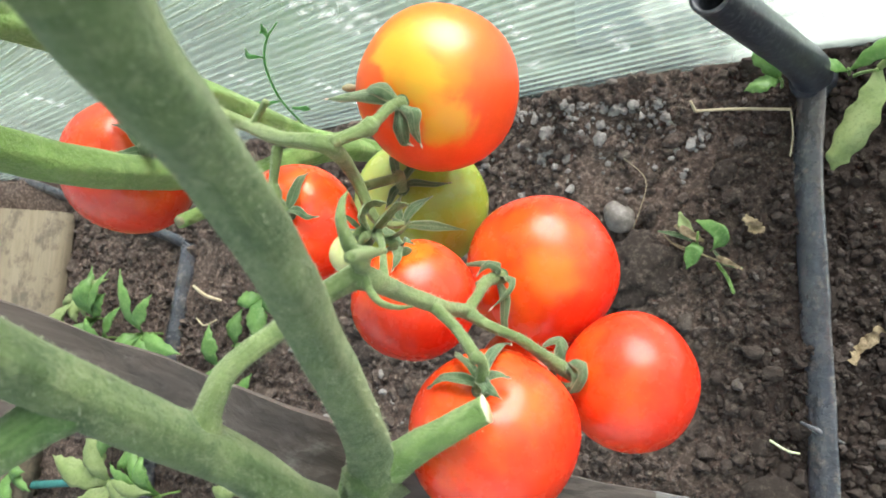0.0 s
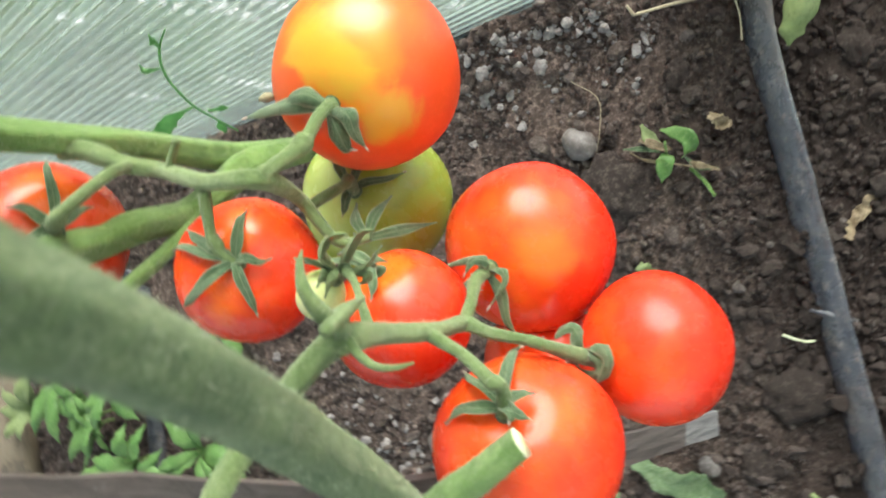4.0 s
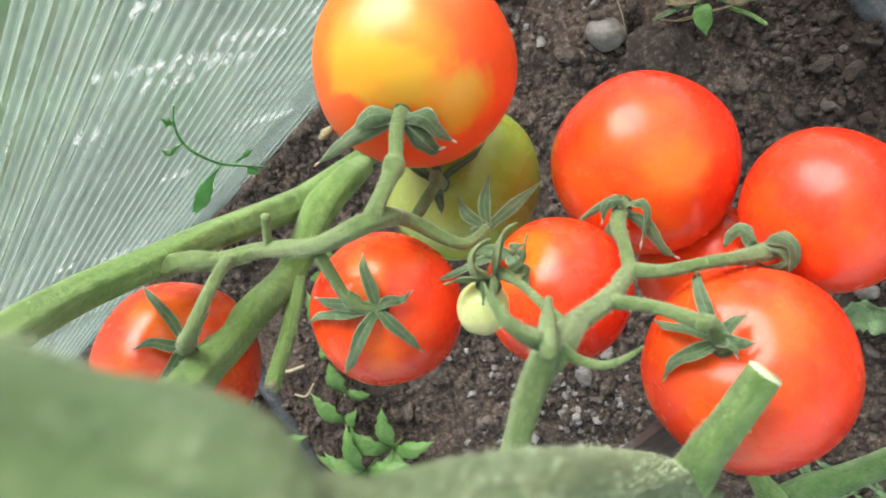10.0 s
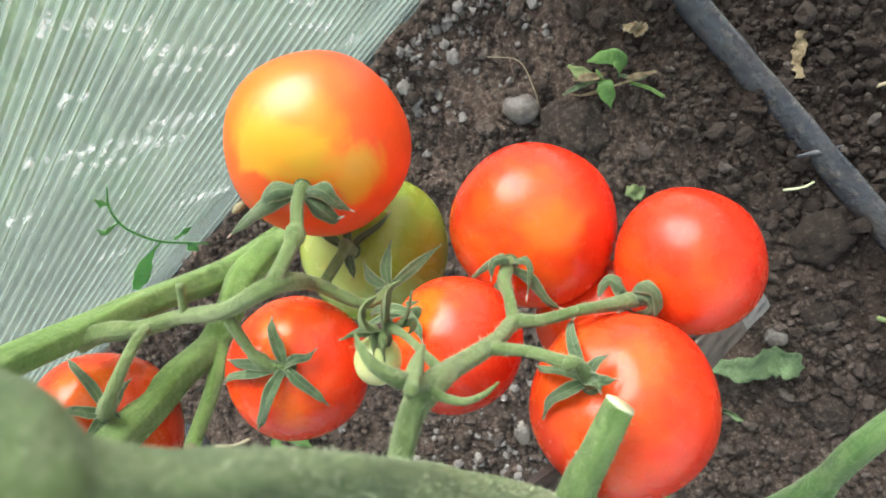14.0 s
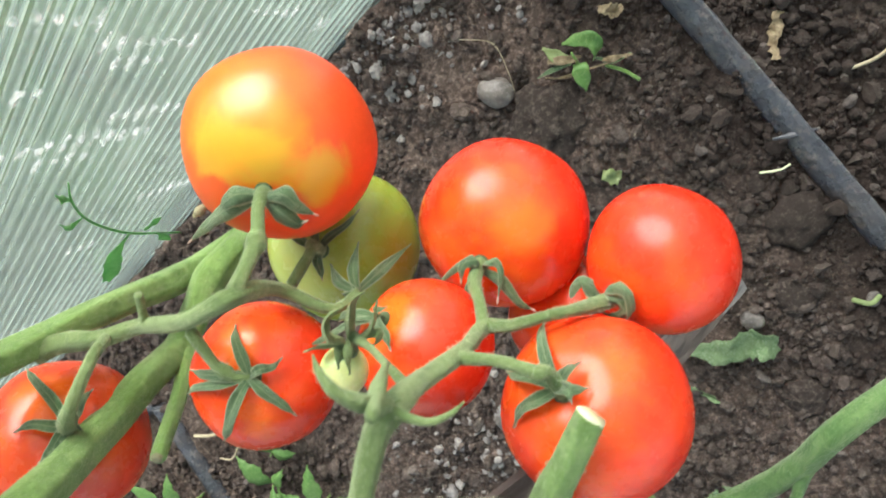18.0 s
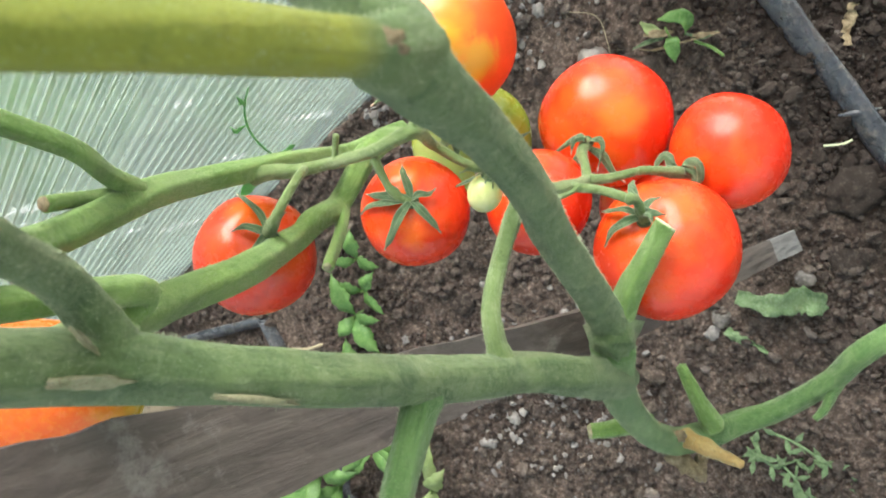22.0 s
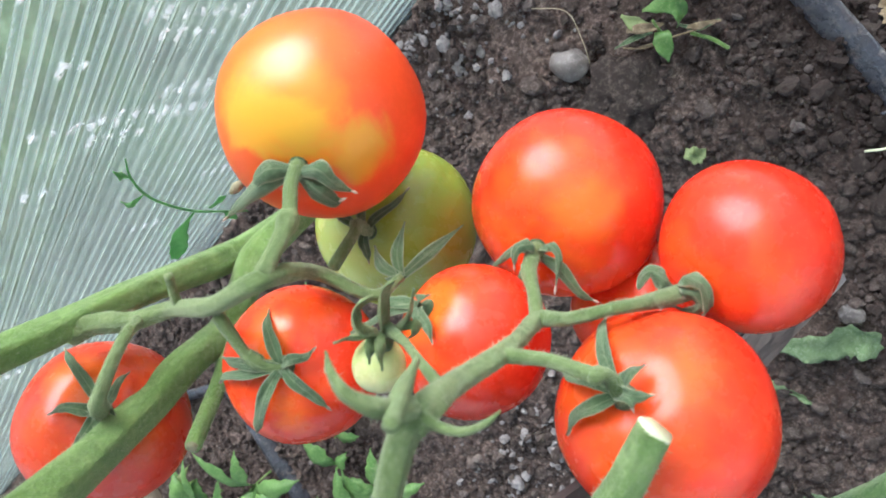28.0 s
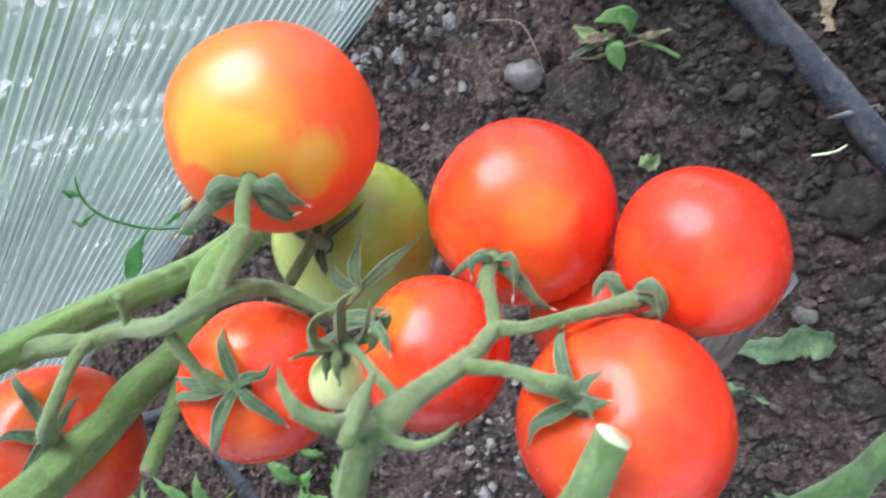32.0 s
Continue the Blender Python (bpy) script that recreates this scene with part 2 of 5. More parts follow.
ORANGE = patched(fruit_material("ripening_tomato_skin", (0.74, 0.060, 0.006), (0.77, 0.085, 0.007), (0.76, 0.07, 0.007), 0.007, 0.041, 0.6, 0.10), "ripening_patches", (-.0137, .0912, .2759), [
    ((.10, .35, .93), 0.30, 0.90, (0.80, 0.150, 0.008)),
    ((.20, .05, .98), 0.72, 0.92, (0.80, 0.235, 0.009)),
    ((-.05, .12, .99), 0.86, 0.97, (0.70, 0.335, 0.016)),
    ((.20, -.22, .95), 0.91, 0.99, (0.66, 0.345, 0.014)),
    ((.47, -.60, .65), 0.925, 1.00, (0.68, 0.300, 0.014)),
    ((-.10, -.55, .83), 0.935, 0.985, (0.77, 0.100, 0.008)),
    ((-.50, -.28, .82), 0.90, 0.96, (0.77, 0.105, 0.008)),
])
GREEN = patched(fruit_material("unripe_tomato_skin", (0.28, 0.305, 0.034), (0.28, 0.34, 0.044), (0.27, 0.315, 0.037), -0.012, 0.03, 1.2), "unripe_patches", (-.0464, .0544, .2260), [
    # First patch paints the lit upper left paler; the second is a ripening blush.
    ((-.32, .12, .94), 0.66, 0.97, (0.41, 0.49, 0.14)),
    ((.71, -.65, .27), 0.80, 1.08, (0.40, 0.235, 0.028)),
])
PALE = fruit_material("young_fruit_skin", (0.60, 0.62, 0.30), (0.50, 0.56, 0.22), (0.58, 0.60, 0.28), -0.004, 0.012)
HALF = fruit_material("half_ripe_skin", (0.76, 0.13, 0.012), (0.40, 0.42, 0.06), (0.66, 0.30, 0.03), 0.034, 0.050, 0.6)


def stem_material(name, c1, c2, c3, fuzz=0.5):
    """A hairy stem: mottled green with pale flecks, dark streaks and a soft bloom."""
    m, nt, b = material(name, 0.66, Sheen_Weight=fuzz, Sheen_Roughness=0.22)
    b.inputs["Sheen Tint"].default_value = (0.78, 0.85, 0.66, 1)
    where = coords(nt)
    low = ramp(nt, noise_of(nt, 45, 5, 0.65, where, 0.6), (0.40, c1), (0.60, c2))
    patch = ramp(nt, noise_of(nt, 150, 6, 0.75, where, 0.4), (0.50, (0, 0, 0)), (0.66, (0.6, 0.6, 0.6)))
    worn = blend(nt, patch, low, c3)
    dark = ramp(nt, noise_of(nt, 330, 5, 0.7, where), (0.56, (0, 0, 0)), (0.70, (0.55, 0.55, 0.55)))
    spotted = blend(nt, dark, worn, tuple(0.55 * c for c in c1))
    fine = noise_of(nt, 1100, 4, 0.75, where)
    fleck = ramp(nt, fine, (0.54, (0, 0, 0)), (0.76, (0.55, 0.55, 0.55)))
    flecked = blend(nt, fleck, spotted, tuple(min(1, c * 1.5 + 0.05) for c in c2))
    strand = nt.nodes.new("ShaderNodeAttribute")
    strand.attribute_name = "fibre"
    thread = noise_of(nt, 620, 4, 0.65, strand.outputs["Vector"])
    grooved = blend(nt, ramp(nt, thread, (0.32, (0.40, 0.40, 0.40)), (0.47, (0, 0, 0))), flecked, tuple(0.6 * c for c in c1))
    pale = ramp(nt, thread, (0.56, (0, 0, 0)), (0.72, (0.35, 0.35, 0.35)))
    nt.links.new(blend(nt, pale, grooved, c3), b.inputs["Base Color"])
    bump(nt, b, noise_of(nt, 420, 6, 0.75, where), 0.9, 0.002)
    return m


def grained(name, c1, c2, c3, stretch, mould=0.62):
    """Weathered wood with grain along its length and blotches."""
    m, nt, b = material(name, 0.85)
    mapping = nt.nodes.new("ShaderNodeMapping")
    mapping.inputs["Scale"].default_value = stretch
    nt.links.new(coords(nt), mapping.inputs[0])
    grain = noise_of(nt, 230, 7, 0.7, mapping.outputs[0], 0.5)
    base = ramp(nt, grain, (0.36, c1), (0.64, c2))
    blot = ramp(nt, noise_of(nt, 26, 6, 0.75), (mould, (0, 0, 0)), (mould + 0.12, (0.8, 0.8, 0.8)))
    nt.links.new(blend(nt, blot, base, c3), b.inputs["Base Color"])
    bump(nt, b, grain, 0.7, 0.0012)
    return m


STEM = stem_material("hairy_green_stem", (0.060, 0.140, 0.032), (0.118, 0.215, 0.060), (0.19, 0.275, 0.105), 0.35)
STEM_DARK = stem_material("dull_green_stem", (0.056, 0.105, 0.030), (0.120, 0.182, 0.060), (0.22, 0.270, 0.135), 0.33)
STEM_BRIGHT = stem_material("smooth_green_stem", (0.110, 0.215, 0.038), (0.190, 0.325, 0.075), (0.28, 0.41, 0.14), 0.4)
YELLOW = stem_material("yellowing_stalk", (0.225, 0.255, 0.018), (0.285, 0.300, 0.026), (0.20, 0.235, 0.024), 0.15)
nt = YELLOW.node_tree
b = nt.nodes["Principled BSDF"]
old = b.inputs["Base Color"].links[0].from_socket
sep = nt.nodes.new("ShaderNodeSeparateXYZ")
nt.links.new(coords(nt), sep.inputs[0])
age = node(nt, "ShaderNodeMapRange")
age.inputs["From Min"].default_value, age.inputs["From Max"].default_value = 0.491, 0.499
nt.links.new(sep.outputs[2], age.inputs["Value"])
nt.links.new(blend(nt, age.outputs[0], (0.115, 0.175, 0.055), old), b.inputs["Base Color"])
TRUSS = stem_material("truss_green", (0.110, 0.175, 0.048), (0.190, 0.265, 0.088), (0.275, 0.345, 0.155), 0.4)
TIP = two_scale("dried_sepal_tip", (0.52, 0.40, 0.30), (0.62, 0.50, 0.38), (0.40, 0.28, 0.18), 300, 1500, 0.7)
HAIR = two_scale("stem_hair", (0.34, 0.40, 0.24), (0.46, 0.50, 0.34), (0.4, 0.44, 0.3), 60, 400, 0.6)
SEPAL = stem_material("sepal_green", (0.052, 0.105, 0.040), (0.098, 0.165, 0.064), (0.19, 0.25, 0.13), 0.35)
nt = SEPAL.node_tree
b = nt.nodes["Principled BSDF"]
edge = nt.nodes.new("ShaderNodeAttribute")
edge.attribute_name = "rim"
margin = ramp(nt, edge.outputs["Fac"], (0.35, (0, 0, 0)), (0.95, (0.85, 0.85, 0.85)))
nt.links.new(blend(nt, margin, b.inputs["Base Color"].links[0].from_socket, (0.36, 0.39, 0.24)), b.inputs["Base Color"])


def thin(m, share):
    """Lets daylight glow through a thin leaf."""
    nt = m.node_tree
    b, out = nt.nodes["Principled BSDF"], nt.nodes["Material Output"]
    glow = nt.nodes.new("ShaderNodeBsdfTranslucent")
    nt.links.new(b.inputs["Base Color"].links[0].from_socket, glow.inputs[0])
    mix = nt.nodes.new("ShaderNodeMixShader")
    mix.inputs[0].default_value = share
    nt.links.new(b.outputs[0], mix.inputs[1])
    nt.links.new(glow.outputs[0], mix.inputs[2])
    nt.links.new(mix.outputs[0], out.inputs[0])
    return m


LEAF = thin(two_scale("weed_leaf", (0.095, 0.22, 0.048), (0.16, 0.30, 0.080), (0.22, 0.36, 0.12), 60, 500, 0.5, 0.0004, 0.4), 0.35)
VINE = thin(two_scale("vine_leaf", (0.16, 0.36, 0.13), (0.24, 0.46, 0.19), (0.30, 0.50, 0.26), 60, 500, 0.5, 0.0004, 0.4), 0.6)
LEAF_PALE = thin(two_scale("pale_leaf", (0.22, 0.30, 0.10), (0.30, 0.37, 0.16), (0.16, 0.22, 0.08), 60, 400, 0.6, 0.0006, 0.5), 0.35)
WILTED = thin(two_scale("wilted_leaf", (0.125, 0.205, 0.085), (0.205, 0.300, 0.140), (0.31, 0.39, 0.24), 90, 520, 0.75, 0.0012, 0.9), 0.2)
TAN = two_scale("tan_stub", (0.36, 0.22, 0.075), (0.46, 0.33, 0.13), (0.24, 0.17, 0.07), 90, 700, 0.75, 0.0006, 0.6)
DRY = two_scale("dry_tissue", (0.17, 0.125, 0.066), (0.30, 0.235, 0.14), (0.085, 0.058, 0.030), 260, 1100, 0.85, 0.0006, 0.6)
CUT = two_scale("cut_stem_end", (0.55, 0.60, 0.35), (0.65, 0.66, 0.45), (0.42, 0.46, 0.25), 300, 1500, 0.6)
SCAR = two_scale("corky_scar", (0.22, 0.23, 0.12), (0.36, 0.33, 0.20), (0.17, 0.13, 0.07), 260, 1100, 0.85, 0.0008, 0.7)
QUARTZ = two_scale("white_stone", (0.34, 0.33, 0.31), (0.42, 0.41, 0.39), (0.25, 0.235, 0.215), 120, 700, 0.6, 0.0005, 0.4)
STRAW = two_scale("straw", (0.34, 0.29, 0.18), (0.42, 0.36, 0.24), (0.22, 0.17, 0.10), 100, 900, 0.8)
WOOD = grained("weathered_dark_wood", (0.066, 0.053, 0.046), (0.118, 0.099, 0.087), (0.21, 0.19, 0.175), (0.07, 1, 1))
WOOD_PALE = grained("pale_worn_wood", (0.155, 0.150, 0.146), (0.225, 0.22, 0.215), (0.31, 0.305, 0.30), (0.07, 1, 1), 0.55)
WOOD_GREY = grained("pale_weathered_board", (0.125, 0.102, 0.064), (0.165, 0.138, 0.094), (0.045, 0.037, 0.027), (1, 0.08, 1), 0.50)
BLACK = two_scale("black_plastic", (0.011, 0.013, 0.018), (0.022, 0.025, 0.032), (0.09, 0.095, 0.10), 50, 300, 0.36, 0.0004, 0.3)
STONE = two_scale("pebble_stone", (0.090, 0.078, 0.066), (0.145, 0.128, 0.110), (0.22, 0.20, 0.18), 90, 400, 0.5, 0.0008, 0.6)
TAPE, nt, b = material("grey_plastic_tape", 0.30, Specular_IOR_Level=0.8, Coat_Weight=0.6, Coat_Roughness=0.28)
tape_low = ramp(nt, noise_of(nt, 40, 5, 0.65), (0.3, (0.016, 0.018, 0.023)), (0.68, (0.058, 0.063, 0.074)))
soiled = ramp(nt, noise_of(nt, 12, 5, 0.7), (0.50, (0, 0, 0)), (0.66, (0.75, 0.75, 0.75)))
dusty = blend(nt, soiled, tape_low, (0.085, 0.068, 0.054))
speck = ramp(nt, noise_of(nt, 130, 6, 0.75), (0.52, (0, 0, 0)), (0.66, (0.85, 0.85, 0.85)))
nt.links.new(blend(nt, speck, dusty, (0.150, 0.128, 0.110)), b.inputs["Base Color"])
nt.links.new(ramp(nt, noise_of(nt, 60, 5, 0.7), (0.42, (0.14,) * 3), (0.66, (0.60,) * 3)), b.inputs["Roughness"])
bump(nt, b, noise_of(nt, 90, 5, 0.65), 0.8, 0.003)


def soil_material(name, dark, mid, pale, crusted=0.7):
    m, nt, b = material(name, 0.95, Specular_IOR_Level=0.2)
    where = coords(nt)
    low = ramp(nt, noise_of(nt, 7, 4, 0.6, where), (0.36, dark), (0.64, mid))
    grain = noise_of(nt, 260, 8, 0.75, where)
    fac = ramp(nt, grain, (0.52, (0, 0, 0)), (0.74, (1, 1, 1)))
    sep = nt.nodes.new("ShaderNodeSeparateXYZ")
    nt.links.new(where, sep.inputs[0])
    edge = node(nt, "ShaderNodeMath")
    edge.operation = "MULTIPLY_ADD"
    nt.links.new(noise_of(nt, 11, 4, 0.6, where), edge.inputs[0])
    edge.inputs[1].default_value = 0.14
    nt.links.new(sep.outputs[0], edge.inputs[2])
    dry = node(nt, "ShaderNodeMapRange")
    dry.inputs["From Min"].default_value, dry.inputs["From Max"].default_value = 0.18, 0.09
    dry.inputs["To Max"].default_value = crusted
    nt.links.new(edge.outputs[0], dry.inputs["Value"])
    far = node(nt, "ShaderNodeMapRange")
    far.inputs["From Min"].default_value, far.inputs["From Max"].default_value = 0.25, 0.31
    far.inputs["To Max"].default_value = crusted * 1.1
    nt.links.new(edge.outputs[0], far.inputs["Value"])
    parched = node(nt, "ShaderNodeMath")
    parched.operation = "MAXIMUM"
    nt.links.new(dry.outputs[0], parched.inputs[0])
    nt.links.new(far.outputs[0], parched.inputs[1])
    damp = blend(nt, fac, low, pale)
    crust = ramp(nt, grain, (0.46, tuple(2.1 * c for c in mid)), (0.68, tuple(3.0 * c for c in pale)))
    nt.links.new(blend(nt, parched.outputs[0], damp, crust), b.inputs["Base Color"])
    bump(nt, b, noise_of(nt, 420, 8, 0.75, where), 0.9, 0.003)
    return m


SOIL = soil_material("garden_soil", (0.026, 0.0185, 0.0145), (0.050, 0.036, 0.0285), (0.132, 0.101, 0.082))
DAMP = soil_material("damp_soil", (0.025, 0.019, 0.0155), (0.048, 0.037, 0.030), (0.128, 0.102, 0.085), 0.2)
CRUMB = soil_material("soil_crumb", (0.025, 0.019, 0.015), (0.046, 0.035, 0.028), (0.125, 0.102, 0.085))
nt = CRUMB.node_tree
b = nt.nodes["Principled BSDF"]
old = b.inputs["Base Color"].links[0].from_socket
tone = ramp(nt, nt.nodes.new("ShaderNodeNewGeometry").outputs["Random Per Island"], (0.0, (0.028, 0.021, 0.017)), (0.62, (0.068, 0.051, 0.042)), (0.95, (0.135, 0.108, 0.092)), (1.0, (0.27, 0.235, 0.21)))
nt.links.new(blend(nt, 0.40, old, tone), b.inputs["Base Color"])
GRASS = two_scale("outside_grass", (0.028, 0.066, 0.020), (0.105, 0.190, 0.065), (0.26, 0.34, 0.20), 8, 34, 0.8)
nt = GRASS.node_tree
b = nt.nodes["Principled BSDF"]
old = b.inputs["Base Color"].links[0].from_socket
where = coords(nt)
sep = nt.nodes.new("ShaderNodeSeparateXYZ")
nt.links.new(where, sep.inputs[0])
edge = node(nt, "ShaderNodeMath")
edge.operation = "MULTIPLY_ADD"
nt.links.new(noise_of(nt, 14, 6, 0.7, where), edge.inputs[0])
edge.inputs[1].default_value = 0.5
nt.links.new(sep.outputs[1], edge.inputs[2])
worn = node(nt, "ShaderNodeMapRange")
worn.inputs["From Min"].default_value, worn.inputs["From Max"].default_value = 0.38, 0.68
nt.links.new(edge.outputs[0], worn.inputs["Value"])
bare = ramp(nt, noise_of(nt, 60, 5, 0.7, where), (0.35, (0.07, 0.06, 0.05)), (0.7, (0.20, 0.19, 0.17)))
nt.links.new(blend(nt, worn.outputs[0], bare, old), b.inputs["Base Color"])
# Kept near white so the slab outside brightens the wall.
SLAB_WHITE = two_scale("fill_slab_white", (0.78, 0.78, 0.76), (0.84, 0.84, 0.82), (0.68, 0.68, 0.66), 6, 90, 0.9)



def sheet_material(name, low, high, milk_colour, scale=26, fillet=0.0, white=0.0):
    """Twin-wall plastic: mostly clear, with a milky bloom that scatters daylight, streaks of dirt and a weak gloss.
    white: glare painted in towards +x.
    """
    m = bpy.data.materials.new(name)
    m.use_nodes = True
    nt = m.node_tree
    nt.nodes.remove(nt.nodes["Principled BSDF"])
    clear = node(nt, "ShaderNodeBsdfTransparent")
    clear.inputs[0].default_value = (0.93, 0.96, 0.94, 1)
    milk = node(nt, "ShaderNodeBsdfDiffuse")
    milk.inputs[0].default_value = (*milk_colour, 1)
    lit = node(nt, "ShaderNodeBsdfTranslucent")
    lit.inputs[0].default_value = (*milk_colour, 1)
    shine = node(nt, "ShaderNodeBsdfGlossy", Roughness=0.22)
    haze, body, coat = (nt.nodes.new("ShaderNodeMixShader") for _ in range(3))
    haze.inputs[0].default_value = 0.45
    nt.links.new(milk.outputs[0], haze.inputs[1])
    nt.links.new(lit.outputs[0], haze.inputs[2])
    stretch = nt.nodes.new("ShaderNodeMapping")
    stretch.inputs["Scale"].default_value = (0.35, 1, 1)
    nt.links.new(coords(nt), stretch.inputs[0])
    dirt = ramp(nt, noise_of(nt, scale, 6, 0.7, stretch.outputs[0]), (0.32, (low,) * 3), (0.62, ((low + high) / 2,) * 3), (0.78, (high,) * 3))
    if fillet:
        sep = nt.nodes.new("ShaderNodeSeparateXYZ")
        nt.links.new(coords(nt), sep.inputs[0])
        edge = node(nt, "ShaderNodeMapRange")
        edge.inputs["From Min"].default_value, edge.inputs["From Max"].default_value = 0.0012, 0.0024
        edge.inputs["To Min"].default_value, edge.inputs["To Max"].default_value = 1.0, fillet
        nt.links.new(sep.outputs[1], edge.inputs["Value"])
        tint = ramp(nt, nt.nodes.new("ShaderNodeObjectInfo").outputs["Random"], (0.0, (0.55,) * 3), (1.0, (1.0,) * 3))
        back = node(nt, "ShaderNodeMapRange")
        back.inputs["From Min"].default_value, back.inputs["From Max"].default_value = 0.0040, 0.0048
        back.inputs["To Min"].default_value, back.inputs["To Max"].default_value = 0.0, 0.8
        nt.links.new(sep.outputs[1], back.inputs["Value"])
        both = node(nt, "ShaderNodeMath")
        both.operation = "MAXIMUM"
        nt.links.new(edge.outputs[0], both.inputs[0])
        nt.links.new(back.outputs[0], both.inputs[1])
        dirt = blend(nt, both.outputs[0], (0.0, 0.0, 0.0), blend(nt, tint, (0.0, 0.0, 0.0), dirt))
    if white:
        # Whiter and more translucent towards +x: glare on the sheet, painted in.
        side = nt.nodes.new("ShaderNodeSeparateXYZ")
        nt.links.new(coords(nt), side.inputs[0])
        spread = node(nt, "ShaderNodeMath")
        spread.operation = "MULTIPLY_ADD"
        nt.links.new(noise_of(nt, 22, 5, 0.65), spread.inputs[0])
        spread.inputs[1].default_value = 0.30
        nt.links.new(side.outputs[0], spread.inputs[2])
        glare_haze = node(nt, "ShaderNodeMapRange")
        glare_haze.inputs["From Min"].default_value, glare_haze.inputs["From Max"].default_value = 0.18, 0.35
        glare_haze.inputs["To Max"].default_value = white
        nt.links.new(spread.outputs[0], glare_haze.inputs["Value"])
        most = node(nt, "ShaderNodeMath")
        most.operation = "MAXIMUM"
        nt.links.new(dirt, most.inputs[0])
        nt.links.new(glare_haze.outputs[0], most.inputs[1])
        # The mask now holds both the dirt and the painted glare.
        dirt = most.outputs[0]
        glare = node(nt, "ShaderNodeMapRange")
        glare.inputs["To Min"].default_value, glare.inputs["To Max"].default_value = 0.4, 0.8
        nt.links.new(glare_haze.outputs[0], glare.inputs["Value"])
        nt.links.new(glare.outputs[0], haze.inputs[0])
    nt.links.new(dirt, body.inputs[0])
    nt.links.new(clear.outputs[0], body.inputs[1])
    nt.links.new(haze.outputs[0], body.inputs[2])
    coat.inputs[0].default_value = 0.05
    nt.links.new(body.outputs[0], coat.inputs[1])
    nt.links.new(shine.outputs[0], coat.inputs[2])
    nt.links.new(coat.outputs[0], nt.nodes["Material Output"].inputs[0])
    return m


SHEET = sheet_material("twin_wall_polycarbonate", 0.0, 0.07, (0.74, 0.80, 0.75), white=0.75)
RIB = sheet_material("polycarbonate_rib", 0.25, 0.76, (0.62, 0.71, 0.65), 24, 0.16)
# Milky white of the glare spots put on the wall.
GLINT = sheet_material("wall_glint", 0.12, 0.40, (0.9, 0.92, 0.92), 200)
ROOF = sheet_material("hazy_polycarbonate", 0.28, 0.45, (0.84, 0.88, 0.85))
CRUST = two_scale("dry_soil_crust", (0.19, 0.173, 0.157), (0.30, 0.28, 0.258), (0.12, 0.104, 0.091), 160, 900, 0.95, 0.0012, 0.9)

# ---- the ground, the greenhouse ----
WALL_AT, WALL_TURN = 0.181, 4.0


def wall_y(x):
    return WALL_AT + math.tan(radians(WALL_TURN)) * x


def soil_height(x, y):
    v = Vector((x, y, 0))
    h = 0.006 * noise.noise(v * 9) + 0.004 * noise.noise(v * 31) + 0.0028 * noise.noise(v * 85)
    h += 0.007 * max(0, noise.noise(v * 48 + Vector((5, 3, 1))) - 0.15)
    h += 0.0016 * noise.noise(v * 240)
    gap = wall_y(x) - y
    if 0 < gap < 0.05:
        h += 0.010 * (1 - gap / 0.05)
    return h


def grid_lines(spans):
    out = []
    for lo, hi, step in spans:
        n = max(1, round((hi - lo) / step))
        out += [lo + (hi - lo) * i / n for i in range(n)]
    return out + [spans[-1][1]]


def build_ground():
    xs = grid_lines([(-60, -3, 20), (-3, -1.1, 0.3), (-1.1, -0.5, 0.012), (-0.5, 0.3, 0.004), (0.3, 0.8, 0.05), (0.8, 3, 0.5), (3, 60, 20)])
    ys = grid_lines([(-60, -3, 20), (-3, -0.5, 0.3), (-0.5, -0.3, 0.02), (-0.3, 0.24, 0.004), (0.24, 0.6, 0.06), (0.6, 3, 0.4), (3, 60, 15)])
    verts, faces = [], []
    for y in ys:
        for x in xs:
            near = -1.1 <= x <= 0.4 and -0.5 <= y <= 0.3
            verts.append((x, y, soil_height(x, y) if near else 0.0))
    w = len(xs)
    for j in range(len(ys) - 1):
        for i in range(w - 1):
            a = j * w + i
            faces.append((a, a + 1, a + 1 + w, a + w))
    me = bpy.data.meshes.new("ground")
    me.from_pydata(verts, [], faces)
    me.materials.append(SOIL)
    for p in me.polygons:
        p.use_smooth = True
    tagged(new("ground", me), "dark crumbly garden soil of a greenhouse bed", "ground", kind="structure")


build_ground()


def build_wall():
    m = pose(0, WALL_AT, 0, 0, 0, WALL_TURN)
    wall = place_empty("wall_north", m, "clear ribbed twin-wall polycarbonate greenhouse wall", "wall")
    tagged(wall, kind="structure")
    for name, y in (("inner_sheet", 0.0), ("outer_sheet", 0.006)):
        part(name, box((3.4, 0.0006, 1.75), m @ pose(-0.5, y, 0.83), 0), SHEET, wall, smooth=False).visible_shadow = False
    rib = part("rib", box((3.4, 0.0052, 0.0012), m @ pose(-0.5, 0.003, -0.02), 0), RIB, wall, smooth=False)
    rib.visible_shadow = False
    rib.rotation_euler = (0, -radians(8), 0)
    for i in range(-8, 72):
        if i == 0:
            continue
        other = new("rib", rib.data)
        other.parent, other.visible_shadow, other.location = wall, False, (0, 0, 0.0098 * i)
        other.rotation_euler = (0, -radians(min(16, max(7, 7 + 0.20 * i))), 0)


